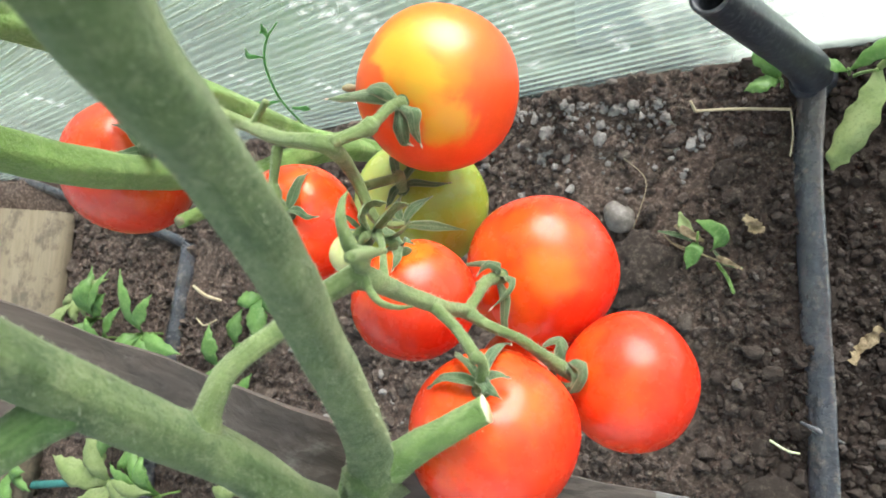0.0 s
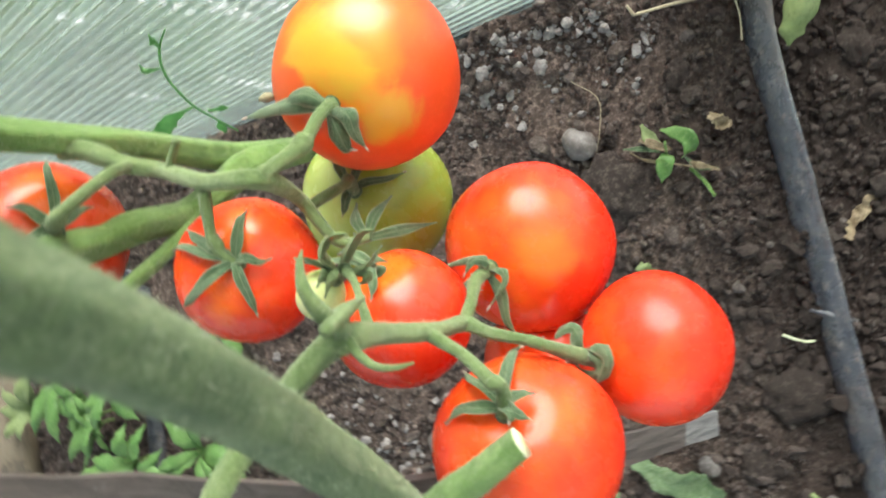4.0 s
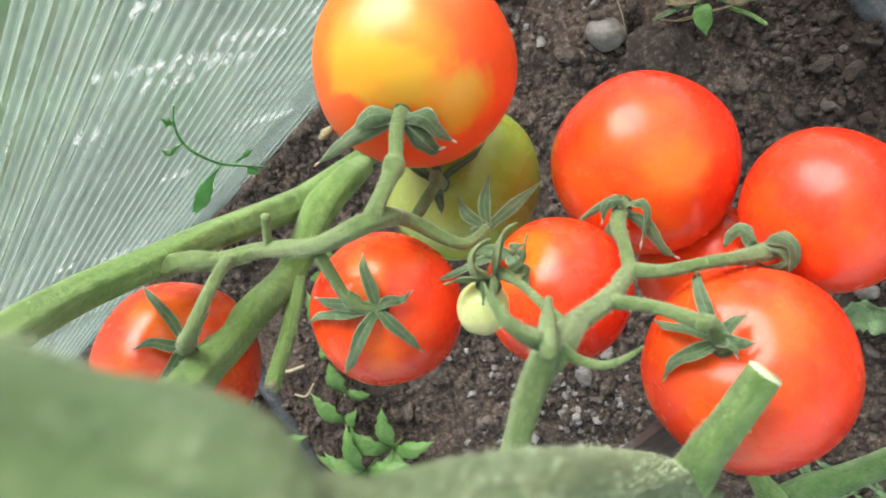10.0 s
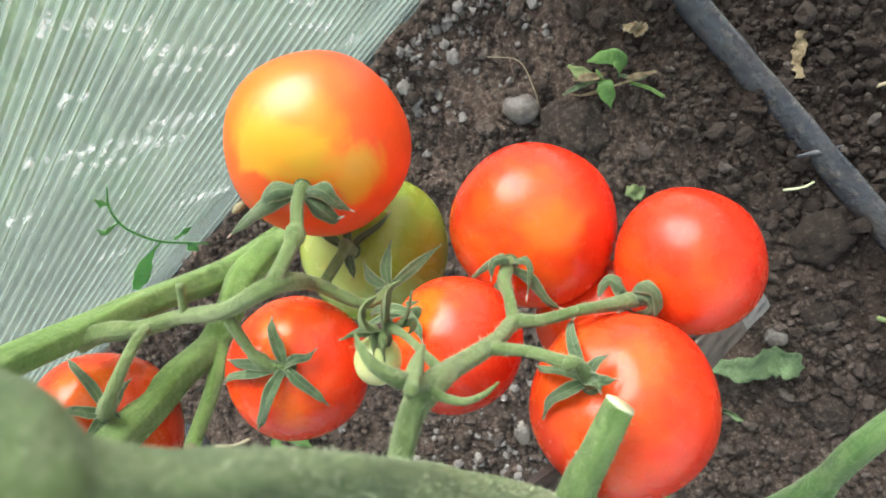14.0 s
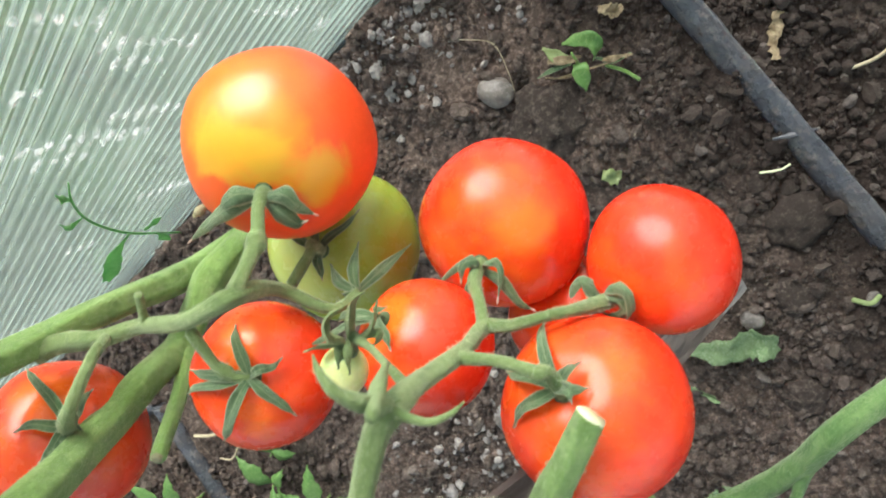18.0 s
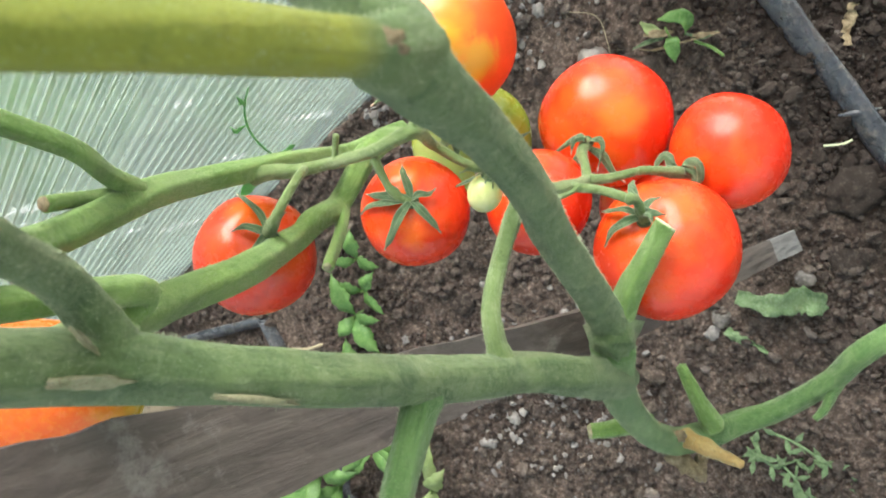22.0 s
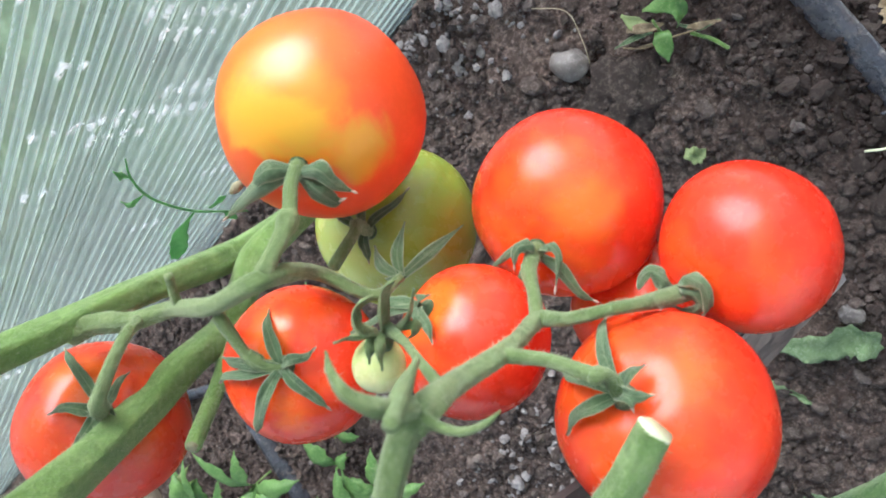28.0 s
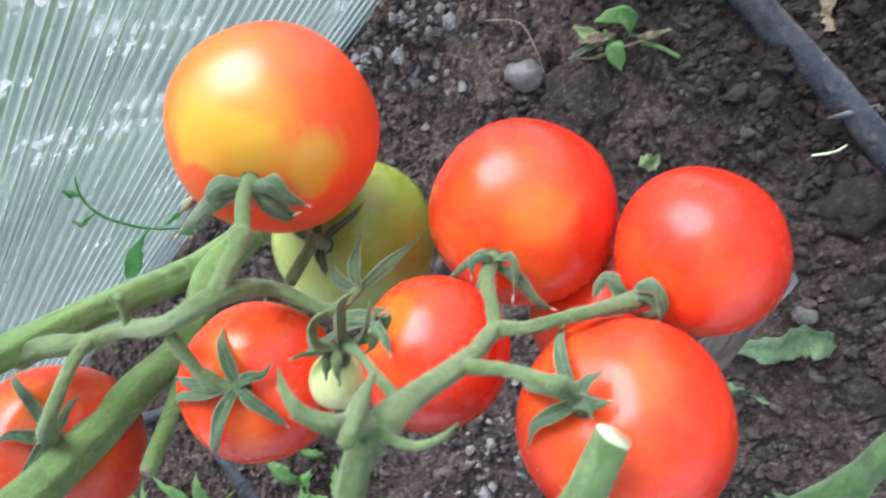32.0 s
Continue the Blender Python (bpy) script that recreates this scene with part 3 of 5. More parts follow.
build_wall()
for name, size, at in (("wall_south", (3.4, 0.006, 1.7), (-0.5, -1.6, 0.83)), ("wall_west", (0.006, 1.9, 1.7), (-2.2, -0.7, 0.83)), ("wall_east", (0.006, 1.9, 1.7), (1.2, -0.7, 0.83)), ("ceiling", (3.4, 1.9, 0.006), (-0.5, -0.7, 1.70))):
    ob = part(name, box(size, pose(*at), 0), ROOF, smooth=False)
    ob.visible_shadow = False
    tagged(ob, "clear twin-wall polycarbonate greenhouse sheet", "ceiling" if name == "ceiling" else "wall", kind="structure")
lawn = bmesh.new()
bmesh.ops.create_grid(lawn, x_segments=1, y_segments=1, size=30, matrix=pose(0, WALL_AT, 0, 0, 0, WALL_TURN) @ pose(0, 30.012, 0.014))
tagged(part("lawn", lawn, GRASS), "green grass outside the greenhouse wall", "grass", kind="structure")
# Assumed slab, added behind the sheet to whiten the wall's right end.
slab = part("pavement", box((.56, .80, .05), pose(0, WALL_AT, 0, 0, 0, WALL_TURN) @ pose(.24, .425, 0), .004), SLAB_WHITE)
tagged(slab, "assumed pale slab outside, added to brighten the wall", "paving", kind="structure")


# ---- tomatoes ----
def fruit_mesh(r, flatness=0.95, lobes=0.010, dimple=0.10, seed=0.0, nu=48, nv=30):
    bm = bmesh.new()
    rows = []
    for j in range(nv + 1):
        th = math.pi * j / nv
        s, row = math.sin(th), []
        for i in range(nu):
            a = 2 * math.pi * i / nu
            rr = r * (1 + lobes * s * math.cos(5 * a + seed) + 0.016 * noise.noise((math.cos(a) * s + seed, math.sin(a) * s, math.cos(th))))
            top = dimple * math.exp(-((th / 0.30) ** 2)) - 0.015 * math.exp(-(((math.pi - th) / 0.06) ** 2))
            row.append(bm.verts.new((rr * s * math.cos(a), rr * s * math.sin(a), rr * math.cos(th) * (flatness - top))))
            if j in (0, nv):
                break
        rows.append(row)
    for j in range(nv):
        a, b = rows[j], rows[j + 1]
        for i in range(nu):
            k = (i + 1) % nu
            if j == 0:
                bm.faces.new((a[0], b[i], b[k]))
            elif j == nv - 1:
                bm.faces.new((a[i], b[0], a[k]))
            else:
                bm.faces.new((a[i], b[i], b[k], a[k]))
    return bm


FUZZ = []


def dry_point(pts, calyx):
    """The pale dried point at the end of a sepal."""
    a, b = Vector(pts[-2]), Vector(pts[-1])
    d = (b - a).normalized()
    part("sepal_tip", tube([b - d * .0022, b - d * .0008, b + d * .0005], [.00022, .00042, .00014], 8, 3, rough=0.2), TIP, calyx)


def tomato(label, centre, r, axis, skin, tips=(), stalk=(), radii=(), flatness=0.95, arch=0.003, width=0.0019, hooked=(), hook_width=0.0021):
    """A tomato with its calyx of sepals and its stalk. tips: where the sepals end; stalk: points from the fruit to the truss."""
    m = Matrix.Translation(centre) @ axes_to(axis)
    thing = place_empty("tomato", m, label, "tomato", "tomatoes on the plant")
    fruit = fruit_mesh(r, flatness, dimple=0.06 if hooked else 0.10, seed=r * 900)
    fruit.transform(m)
    part("fruit", fruit, skin, thing)
    centre, up = Vector(centre), Vector(axis).normalized()
    hub_at = centre + up * r * (flatness - 0.085)
    if tips or hooked:
        hub = bmesh.new()
        bmesh.ops.create_uvsphere(hub, u_segments=14, v_segments=9, radius=0.0033, matrix=m @ Matrix.Translation((0, 0, r * (flatness - 0.085))) @ Matrix.Diagonal((1, 1, 0.55, 1)))
        calyx = part("calyx", hub, SEPAL, thing)
        for n, tip in enumerate(tips):
            tip = Vector(tip)
            run = tip - hub_at
            pts = [hub_at + run * 0.04, hub_at + run * 0.32 + up * arch, hub_at + run * 0.68 + up * arch * 0.9, tip]
            for i, p in enumerate(pts):
                if (p - centre).length < r * 1.03:
                    pts[i] = centre + (p - centre).normalized() * r * (0.95 if i == 0 else 1.035)
            w = width * (1 + 0.15 * math.sin(2.3 * n))
            across = up.cross(run).normalized()
            pts[2] += across * 0.0012 * math.sin(4.1 * n + r * 900)
            pts[3] += up * 0.0016 * math.sin(2.7 * n + 1)
            part("sepal", blade(pts, [w * 0.6, w, w * 0.72, w * 0.05], across + up * 0.5 * math.sin(3.3 * n), 0.0006, -0.50, 6, 6, 0.16), SEPAL, calyx)
            dry_point(pts, calyx)
        for n, pts in enumerate(hooked):
            w = hook_width - 0.0002 * (n % 3)
            part("sepal", blade(pts, [w * 0.55, w] + [w * 0.62] * (len(pts) - 3) + [w * 0.05], (Vector(pts[-1]) - Vector(pts[0])).cross(Vector((.2, .2, .95))), 0.0005, -0.55, 6, 6, 0.12), SEPAL, calyx)
            dry_point(pts, calyx)
    if stalk:
        widths = [0.0026, *(0.8 * q for q in radii or [0.0024] * len(stalk))]
        part("stalk", tube([hub_at, *stalk], widths, 14, 6, rough=0.12), TRUSS, thing)
        FUZZ.append(([hub_at, *stalk], widths))
    return thing


tomato("orange tomato with yellow shoulders, still ripening", (-.0137, .0912, .2759), .0322, (0, -.439, .899), ORANGE, [], [(-.0146, .0748, .3085), (-.0170, .0695, .3122), (-.0182, .0676, .3137), (-.0192, .0662, .3148), (-.0206, .0646, .3170), (-.023, .062, .321), (-.0262, .0585, .3263)], [.0024, .0024, .0036, .0038, .0029, .0028, .0032], hook_width=.0034, hooked=(
    [(-.0141, .0782, .3045), (-.0185, .0822, .3082), (-.0245, .0826, .3085), (-.0285, .0812, .3050)],
    [(-.0148, .0780, .3050), (-.0247, .0811, .3080), (-.0378, .0827, .3027), (-.0487, .0828, .3010)],
    [(-.0127, .0767, .3046), (-.0066, .0730, .3062), (-.0067, .0673, .3033), (-.0074, .0629, .2963)],
    [(-.0135, .0760, .3042), (-.0124, .0693, .3037), (-.0127, .0642, .2998), (-.0110, .0637, .2970)],
))
cup = bpy.data.objects["tomato"]
part("dried_petal", tube([(-.0425, .0905, .2880), (-.0455, .0902, .2905), (-.0470, .0898, .2925)], [.0010, .0016, .0006], 10, 4, rough=0.35), SCAR, cup, "small dried brown petal")
tomato("unripe green tomato hanging behind the others", (-.0464, .0544, .2260), .0315, (.2, .1, .97), GREEN, [(-.030, .075, .245), (-.05, .08, .243), (-.022, .06, .245), (-.045, .048, .257)], [(-.0345, .0600, .266), (-.0334, .0575, .272), (-.0400, .0525, .283)], [.0026, .0026, .0026])
tomato("ripe red tomato with a star-shaped green calyx", (-.0576, .0336, .3008), .0242, (.492, .137, .86), RED_STAR, [(-.045, .019, .3162), (-.0687, .026, .3215), (-.0708, .0439, .319), (-.0632, .0491, .3192), (-.0455, .0519, .3121), (-.0372, .0351, .3146)], [(-.0492, .0398, .3225), (-.0494, .0425, .3238), (-.0495, .0445, .3246), (-.0494, .0470, .3252), (-.0474, .0582, .3268)], [.0024, .0030, .0027, .0021, .0024], arch=0.0022)
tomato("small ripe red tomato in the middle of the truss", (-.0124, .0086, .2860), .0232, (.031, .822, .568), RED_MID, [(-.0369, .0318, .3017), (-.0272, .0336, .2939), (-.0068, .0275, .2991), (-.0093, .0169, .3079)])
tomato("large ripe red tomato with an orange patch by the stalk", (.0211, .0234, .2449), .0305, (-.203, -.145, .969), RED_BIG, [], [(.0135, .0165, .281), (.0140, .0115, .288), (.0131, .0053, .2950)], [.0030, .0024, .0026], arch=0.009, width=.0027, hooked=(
    [(0.0152, 0.0188, 0.2740), (0.0176, 0.0217, 0.2781), (0.0116, 0.0234, 0.2792), (-0.0031, 0.0222, 0.2771)],
    [(0.0149, 0.0190, 0.2741), (0.0152, 0.0231, 0.2789), (0.0122, 0.0220, 0.2813), (0.0091, 0.0184, 0.2798)],
    [(0.0155, 0.0185, 0.2739), (0.0210, 0.0190, 0.2772), (0.0219, 0.0142, 0.2785), (0.0143, 0.0064, 0.2784)],
    [(0.0150, 0.0176, 0.2731), (0.0192, 0.0112, 0.2767), (0.0191, 0.0015, 0.2752), (0.0200, -0.0039, 0.2706)],
    [(0.0140, 0.0180, 0.2735), (0.0105, 0.0158, 0.2795), (0.0033, 0.0109, 0.2789)],
))
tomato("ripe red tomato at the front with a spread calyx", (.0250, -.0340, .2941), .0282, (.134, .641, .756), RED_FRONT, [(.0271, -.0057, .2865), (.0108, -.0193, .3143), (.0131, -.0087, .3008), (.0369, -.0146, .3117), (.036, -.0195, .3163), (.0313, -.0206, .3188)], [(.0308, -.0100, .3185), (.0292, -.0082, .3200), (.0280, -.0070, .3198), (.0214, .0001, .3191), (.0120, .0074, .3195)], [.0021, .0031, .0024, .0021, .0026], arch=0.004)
tomato("round ripe red tomato at the end of the truss", (.0598, -.0158, .2554), .0248, (-.645, .065, .761), RED, [], [(.0415, -.0105, .281), (.0370, -.0050, .2930), (.0328, -.0019, .2971)], [.0032, .0024, .0022], arch=0.010, width=.0028, hook_width=.0027, hooked=(
    [(0.0417, -0.0109, 0.2751), (0.0427, -0.0066, 0.2791), (0.0410, -0.0022, 0.2796), (0.0356, -0.0034, 0.2783), (0.0345, -0.0054, 0.2769)],
    [(0.0427, -0.0112, 0.2749), (0.0478, -0.0084, 0.2793), (0.0507, -0.0129, 0.2819), (0.0478, -0.0189, 0.2800), (0.0441, -0.0204, 0.2782)],
    [(0.0421, -0.0120, 0.2753), (0.0463, -0.0120, 0.2795), (0.0460, -0.0172, 0.2799), (0.0412, -0.0176, 0.2771), (0.0386, -0.0137, 0.2756)],
    [(0.0408, -0.0110, 0.2754), (0.0393, -0.0119, 0.2793), (0.0360, -0.0133, 0.2774)],
))
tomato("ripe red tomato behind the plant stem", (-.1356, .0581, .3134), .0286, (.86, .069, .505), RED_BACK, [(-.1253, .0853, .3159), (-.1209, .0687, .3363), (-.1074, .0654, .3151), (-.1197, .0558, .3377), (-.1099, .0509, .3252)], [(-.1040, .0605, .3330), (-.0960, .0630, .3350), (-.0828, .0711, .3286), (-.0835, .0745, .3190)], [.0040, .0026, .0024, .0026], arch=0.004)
tomato("red tomato half hidden below the others", (.0160, -.0200, .2350), .0235, (0, .5, .9), RED)
tomato("plum-shaped orange tomato with a yellow-green end", (-.1378, .0435, .4420), .0225, (.75, -.528, -.398), HALF, flatness=1.75)
young = tomato("tiny cream-green young fruit with long curled sepals", (-0.0159, 0.0221, 0.3235), .0069, (0.7830, 0.5760, 0.2348), PALE, flatness=1.12)
calyx = part("calyx", tube([(-0.0107, 0.0259, 0.3250), (-0.0092, 0.0271, 0.3255)], [.0030, .0034], 14, 4), SEPAL, young)
for points in (
    [(-0.0079, 0.0278, 0.3271), (-0.0079, 0.0324, 0.3326), (-0.0054, 0.0368, 0.3331), (-0.0021, 0.0380, 0.3321), (0.0012, 0.0371, 0.3314)],
    [(-0.0067, 0.0286, 0.3263), (-0.0008, 0.0340, 0.3292), (0.0049, 0.0374, 0.3303), (0.0086, 0.0367, 0.3294)],
    [(-0.0053, 0.0274, 0.3255), (0.0013, 0.0284, 0.3261), (0.0061, 0.0326, 0.3230)],
    [(-0.0111, 0.0291, 0.3266), (-0.0134, 0.0316, 0.3304), (-0.0175, 0.0332, 0.3307)],
    [(-0.0071, 0.0282, 0.3289), (-0.0074, 0.0262, 0.3329), (-0.0092, 0.0242, 0.3344)],
    [(-0.0053, 0.0273, 0.3278), (-0.0055, 0.0248, 0.3318), (-0.0083, 0.0211, 0.3330)],
    [(-0.0026, 0.0270, 0.3250), (0.0017, 0.0257, 0.3238), (0.0006, 0.0228, 0.3237), (-0.0037, 0.0231, 0.3238)],
):
    w = .0033 if len(points) > 3 else .0026
    part("sepal", blade(points, [w * .7] + [w] * (len(points) - 2) + [w * .15], (.3, .1, 1), .0005, -.45, 6, 5, .12), TRUSS, calyx)
part("stalk", tube([(-.0046, .0282, .3262), (.0010, .0242, .3320), (.0056, .0190, .3380), (.0095, .0125, .3430)], [.0017, .0011, .0011, .0014], 12, 6, rough=0.1), TRUSS, young)

# ---- the plant ----
plant = place_empty("tomato_plant", pose(0.2, -0.19, 0), "hairy green tomato plant with pruned side shoots", "plant")


def stem(name, points, radii, mat=STEM, label="", **more):
    if radii[0] > .002 and mat not in (DRY, CUT):
        FUZZ.append((points, radii))
    return part(name, tube(points, radii, **{"sides": 26, "steps": 8, **more}), mat, plant, label)


stem("main_stem", [(.22, -.19, -.01), (.13, -.165, .10), (.061, -.1545, .1454), (.0300, -.1650, .1420), (-.0027, -.1713, .1375), (-.0270, -.1685, .1420), (-.0450, -.1590, .1640), (-.0540, -.1450, .1900), (-.0480, -.1180, .2300), (-.0250, -.0790, .292), (-.004, -.052, .324)], [.008, .0068, .0066, .0062, .0064, .0074, .0082, .0078, .0070, .0074, .0085])
stem("side_stem", [(-.0030, -.0490, .3220), (.0030, -.0360, .3345), (.0130, -.0180, .3633), (.0233, -.0008, .3935), (.0309, .0094, .4125), (.0385, .0236, .4392), (.0417, .0305, .4548), (.0432, .0364, .4657), (.0439, .0429, .4713), (.0421, .0511, .4751), (.0400, .0600, .4780), (.0350, .0740, .4820), (.0270, .0950, .4900)], [.0088, .0066, .0060, .0058, .0056, .0056, .0060, .0072, .0090, .0074, .0054, .0045, .0042], STEM_DARK)
stem("leaf_stalk", [(.0445, .0415, .4700), (.0478, .0390, .4835), (.0480, .0392, .4920), (.0455, .0415, .5037), (.0425, .0440, .5150), (.0360, .0490, .5300), (.0220, .0590, .5600), (.0000, .0740, .5950)], [.0080, .0058, .0044, .0044, .0046, .0046, .0046, .0046], YELLOW, "yellowing leaf stalk")
stem("pruned_stub", [(.0430, .0450, .4700), (.0362, .0493, .4737), (.0334, .0533, .4803)], [.0044, .0034, .0034], STEM_BRIGHT, tip=0.2)
def scar(at, along, size, mat=SCAR, label="pale corky scar", name="scar"):
    """A ragged crust of dry tissue lying on a stem: at its middle, along the stem."""
    bm = bmesh.new()
    bmesh.ops.create_icosphere(bm, subdivisions=3, radius=1)
    s = Vector(at) * 700
    turn = Vector(along).normalized().to_track_quat("X", "Z").to_matrix().to_4x4()
    for v in bm.verts:
        v.co *= 1 + 0.45 * noise.noise(v.co * 1.6 + s) + 0.40 * noise.noise(v.co * 4 + s) + 0.2 * noise.noise(v.co * 9 + s)
    bm.transform(Matrix.Translation(at) @ turn @ Matrix.Diagonal((*size, 1)))
    return part(name, bm, mat, plant, label)


scar((-0.0448, 0.0240, 0.4897), (-.002, .010, .022), (.0090, .0030, .0006))
scar((-0.0417, 0.0317, 0.4876), (.5, .6, .5), (.0048, .0022, .0006))
scar((-0.0352, 0.0024, 0.4612), (-.007, .014, .019), (.0100, .0012, .0007))
scar((.0500, .0385, .4915), (-.4, .3, .6), (.0042, .0026, .0020), DRY, "torn brown tissue beside the yellow stalk")
scar((.0410, .0460, .4890), (-.5, .5, .2), (.0034, .0024, .0010), TAN, "torn dry tissue between stalk and stub")
scar((-.0025, -.0495, .3240), (.1, .5, .8), (.0098, .0086, .0086), STEM_DARK, "", "node")
scar((.0326, .0540, .4822), (-.4, .5, .8), (.0030, .0024, .0024), label="dry brown stub end")
stem("side_stem", [(-.0168, -.0690, .3050), (-.0140, -.0600, .3290), (-.0122, -.0510, .3500), (-.0183, -.0385, .3682), (-.0251, -.0252, .3972), (-.0297, -.0057, .4368), (-.0394, .0108, .4601), (-.0490, .0250, .4770), (-.0510, .0350, .4990), (-.0500, .0450, .5250)], [.0086, .0080, .0070, .0068, .0070, .0068, .0070, .0085, .0078, .0078], STEM_DARK)
stem("side_shoot", [(-.0485, .0270, .4760), (-.0390, .0430, .4865), (-.0249, .0494, .5051), (-.0100, .0560, .5250)], [.0060, .0048, .0046, .0046], STEM_DARK)
stem("leaf_stalk", [(-.0262, -.0190, .4070), (-.0292, -.0225, .4125), (-.0315, -.0258, .4168), (-.0352, -.0319, .4240), (-.0411, -.0417, .4340), (-.0480, -.0560, .4500)], [.0042, .0062, .0054, .0049, .0046, .0045], STEM)
FUZZ.append(([(.000, -.046, .322), (.0130, -.0365, .3250), (.0250, -.0295, .3275), (.0350, -.0240, .3285)], [.0062, .0050, .0043, .0040]))
for name, mat, label, proud in (("pruned_stub", STEM_BRIGHT, "", 0.0), ("cut_end", CUT, "pale fresh slanting cut", 0.0002)):
    snip = tube([(.000, -.046, .322), (.0130, -.0365, .3250), (.0250, -.0295, .3275), (.0374, -.0219, .3292), (.0500, -.0145, .3310)], [.0062, .0050, .0043, .0040, .0040], 26, 8)
    slant = Vector((.726, .327, -.150)).normalized()
    end = Vector((.0374, -.0219, .3290)) + slant * proud
    bmesh.ops.bisect_plane(snip, geom=snip.verts[:] + snip.edges[:] + snip.faces[:], plane_co=end, plane_no=slant, clear_outer=True)
    if proud:
        bmesh.ops.bisect_plane(snip, geom=snip.verts[:] + snip.edges[:] + snip.faces[:], plane_co=end - slant * .0007, plane_no=slant, clear_inner=True)
    bmesh.ops.holes_fill(snip, edges=[q for q in snip.edges if q.is_boundary])
    part(name, snip, mat, plant, label)
stem("truss_stalk", [(-.0200, -.0300, .3780), (-.0172, -.0225, .3790), (-.0134, -.0130, .3770), (-.0080, -.0030, .3660), (.0030, .0078, .3610), (.0118, .0136, .3585)], [.0046, .0034, .0030, .0029, .0031, .0036], TRUSS)
stem("truss_stalk", [(.0105, .0122, .3600), (.0112, .0120, .3520), (.0098, .0101, .3360), (.0120, .0074, .3200), (.0125, .0060, .3080), (.0131, .0053, .2950), (.0216, .0017, .2975), (.0328, -.0019, .2971)], [.0036, .0033, .0027, .0027, .0023, .0026, .0018, .0016], TRUSS, rough=0.12)
for points, radii in (
    ([(.0130, .0150, .3600), (.0150, .0195, .3690), (.0150, .0250, .3735), (.0142, .0300, .3725), (.0129, .0334, .3689)], [.0026, .0020, .0014, .0009, .0003]),
    ([(.0125, .0125, .3585), (0.0157, 0.0085, 0.3590), (0.0193, 0.0058, 0.3593), (0.0239, 0.0049, 0.3587), (.0280, .0053, .3579)], [.0018, .0011, .0009, .0007, .0003]),
    ([(.0172, .0163, .3720), (.0152, .0182, .3630), (.0125, .0205, .3480)], [.0016, .0020, .0008]),
):
    stem("bract", points, radii, TRUSS, sides=12)
stem("side_stem", [(-.0700, .0650, .4900), (-.0839, .0702, .4636), (-.0913, .0740, .4404), (-.0960, .0830, .3960), (-.1080, .0890, .3560), (-.1050, .0880, .3250), (-.1024, .0871, .2927), (-.1032, .0852, .2420), (-.0963, .0876, .2150), (-.0900, .0890, .1950)], [.0056, .0056, .0056, .0056, .0054, .0052, .0052, .0062, .0055, .0045], STEM_BRIGHT, ridge=0.07, sides=40)
stem("leaf_stalk", [(-.0950, .0840, .3980), (-.0850, .0885, .4170), (-.0752, .0931, .4321), (-.0760, .1048, .4485), (-.0770, .1200, .4700)], [.0042, .0034, .0034, .0036, .0036], STEM_BRIGHT)
stem("pruned_stub", [(-.0950, .0835, .3990), (-.0925, .0845, .4200), (-.0912, .0848, .4377)], [.0038, .0026, .0026], STEM_BRIGHT, tip=0.1)
stem("cut_end", [(-.0912, .0848, .4374), (-.0911, .0848, .4382)], [.0024, .0022], DRY, "dry brown cut", tip=0.1)
stem("side_stem", [(-.0700, .0350, .4800), (-.0826, .0388, .4599), (-.0938, .0435, .4409), (-.1060, .0470, .3950), (-.1060, .0470, .3600), (-.1120, .0525, .3200), (-.1085, .0578, .2950), (-0.1121, 0.0624, 0.2660), (-0.1021, 0.0703, 0.2560), (-0.0924, 0.0778, 0.2490), (-0.0874, 0.0822, 0.2320), (-0.0893, 0.0851, 0.2100)], [.0080, .0078, .0076, .0070, .0068, .0064, .0062, .0060, .0062, .0068, .0062, .0050], STEM_BRIGHT, ridge=0.05, sides=40)
stem("side_shoot", [(-.0945, .0440, .4350), (-.0843, .0475, .4290), (-.0816, .0522, .4522), (-.0780, .0560, .4800)], [.0054, .0048, .0046, .0046], STEM_BRIGHT)
stem("pruned_stub", [(-.1121, .0624, .2620), (-.1060, .0480, .2860), (-.1019, .0338, .3166)], [.0044, .0030, .0027], STEM_BRIGHT, tip=0.1)
stem("cut_end", [(-.1020, .0341, .3160), (-.1018, .0335, .3168)], [.0025, .0022], SCAR, "pale corky cut end", tip=0.1)
stem("truss_stalk", [(-.1060, .0860, .3240), (-.0984, .0826, .3195), (-.0853, .0752, .3176), (-.0731, .0706, .3145), (-.0460, .0611, .3275), (-.0267, .0575, .3262), (-.0340, .0530, .2990), (-.0268, .0376, .2930), (-.0201, .0368, .2847)], [.0046, .0035, .0029, .0026, .0026, .0029, .0023, .0019, .0014], TRUSS, rough=0.12)
stem("pruned_stub", [(-.0700, .0695, .3160), (-.0650, .0740, .3180), (-.0605, .0775, .3200)], [.0018, .0014, .0014], TRUSS, sides=10, tip=0.1)
dead = [((-.0200, .0368, .2850), t) for t in ((-.0060, .0382, .2590), (-.0150, .0500, .2720), (-.0270, .0500, .2760), (-.0290, .0380, .2780))]
for base, tip in dead:
    mid = (Vector(base) + Vector(tip)) / 2 + Vector((0, 0, .004))
    part("sepal", blade([base, mid, tip], [.0013, .0021, .0002], (Vector(tip) - Vector(base)).cross(Vector((.3, 0, 1))), .0007, .25), SEPAL, plant)
stem("pruned_stub", [(-.0500, -.1230, .2150), (-.0569, -.1166, .2220), (-.0661, -.1126, .2280), (-.0740, -.1085, .2310)], [.0060, .0050, .0044, .0040], STEM_BRIGHT, tip=0.1)
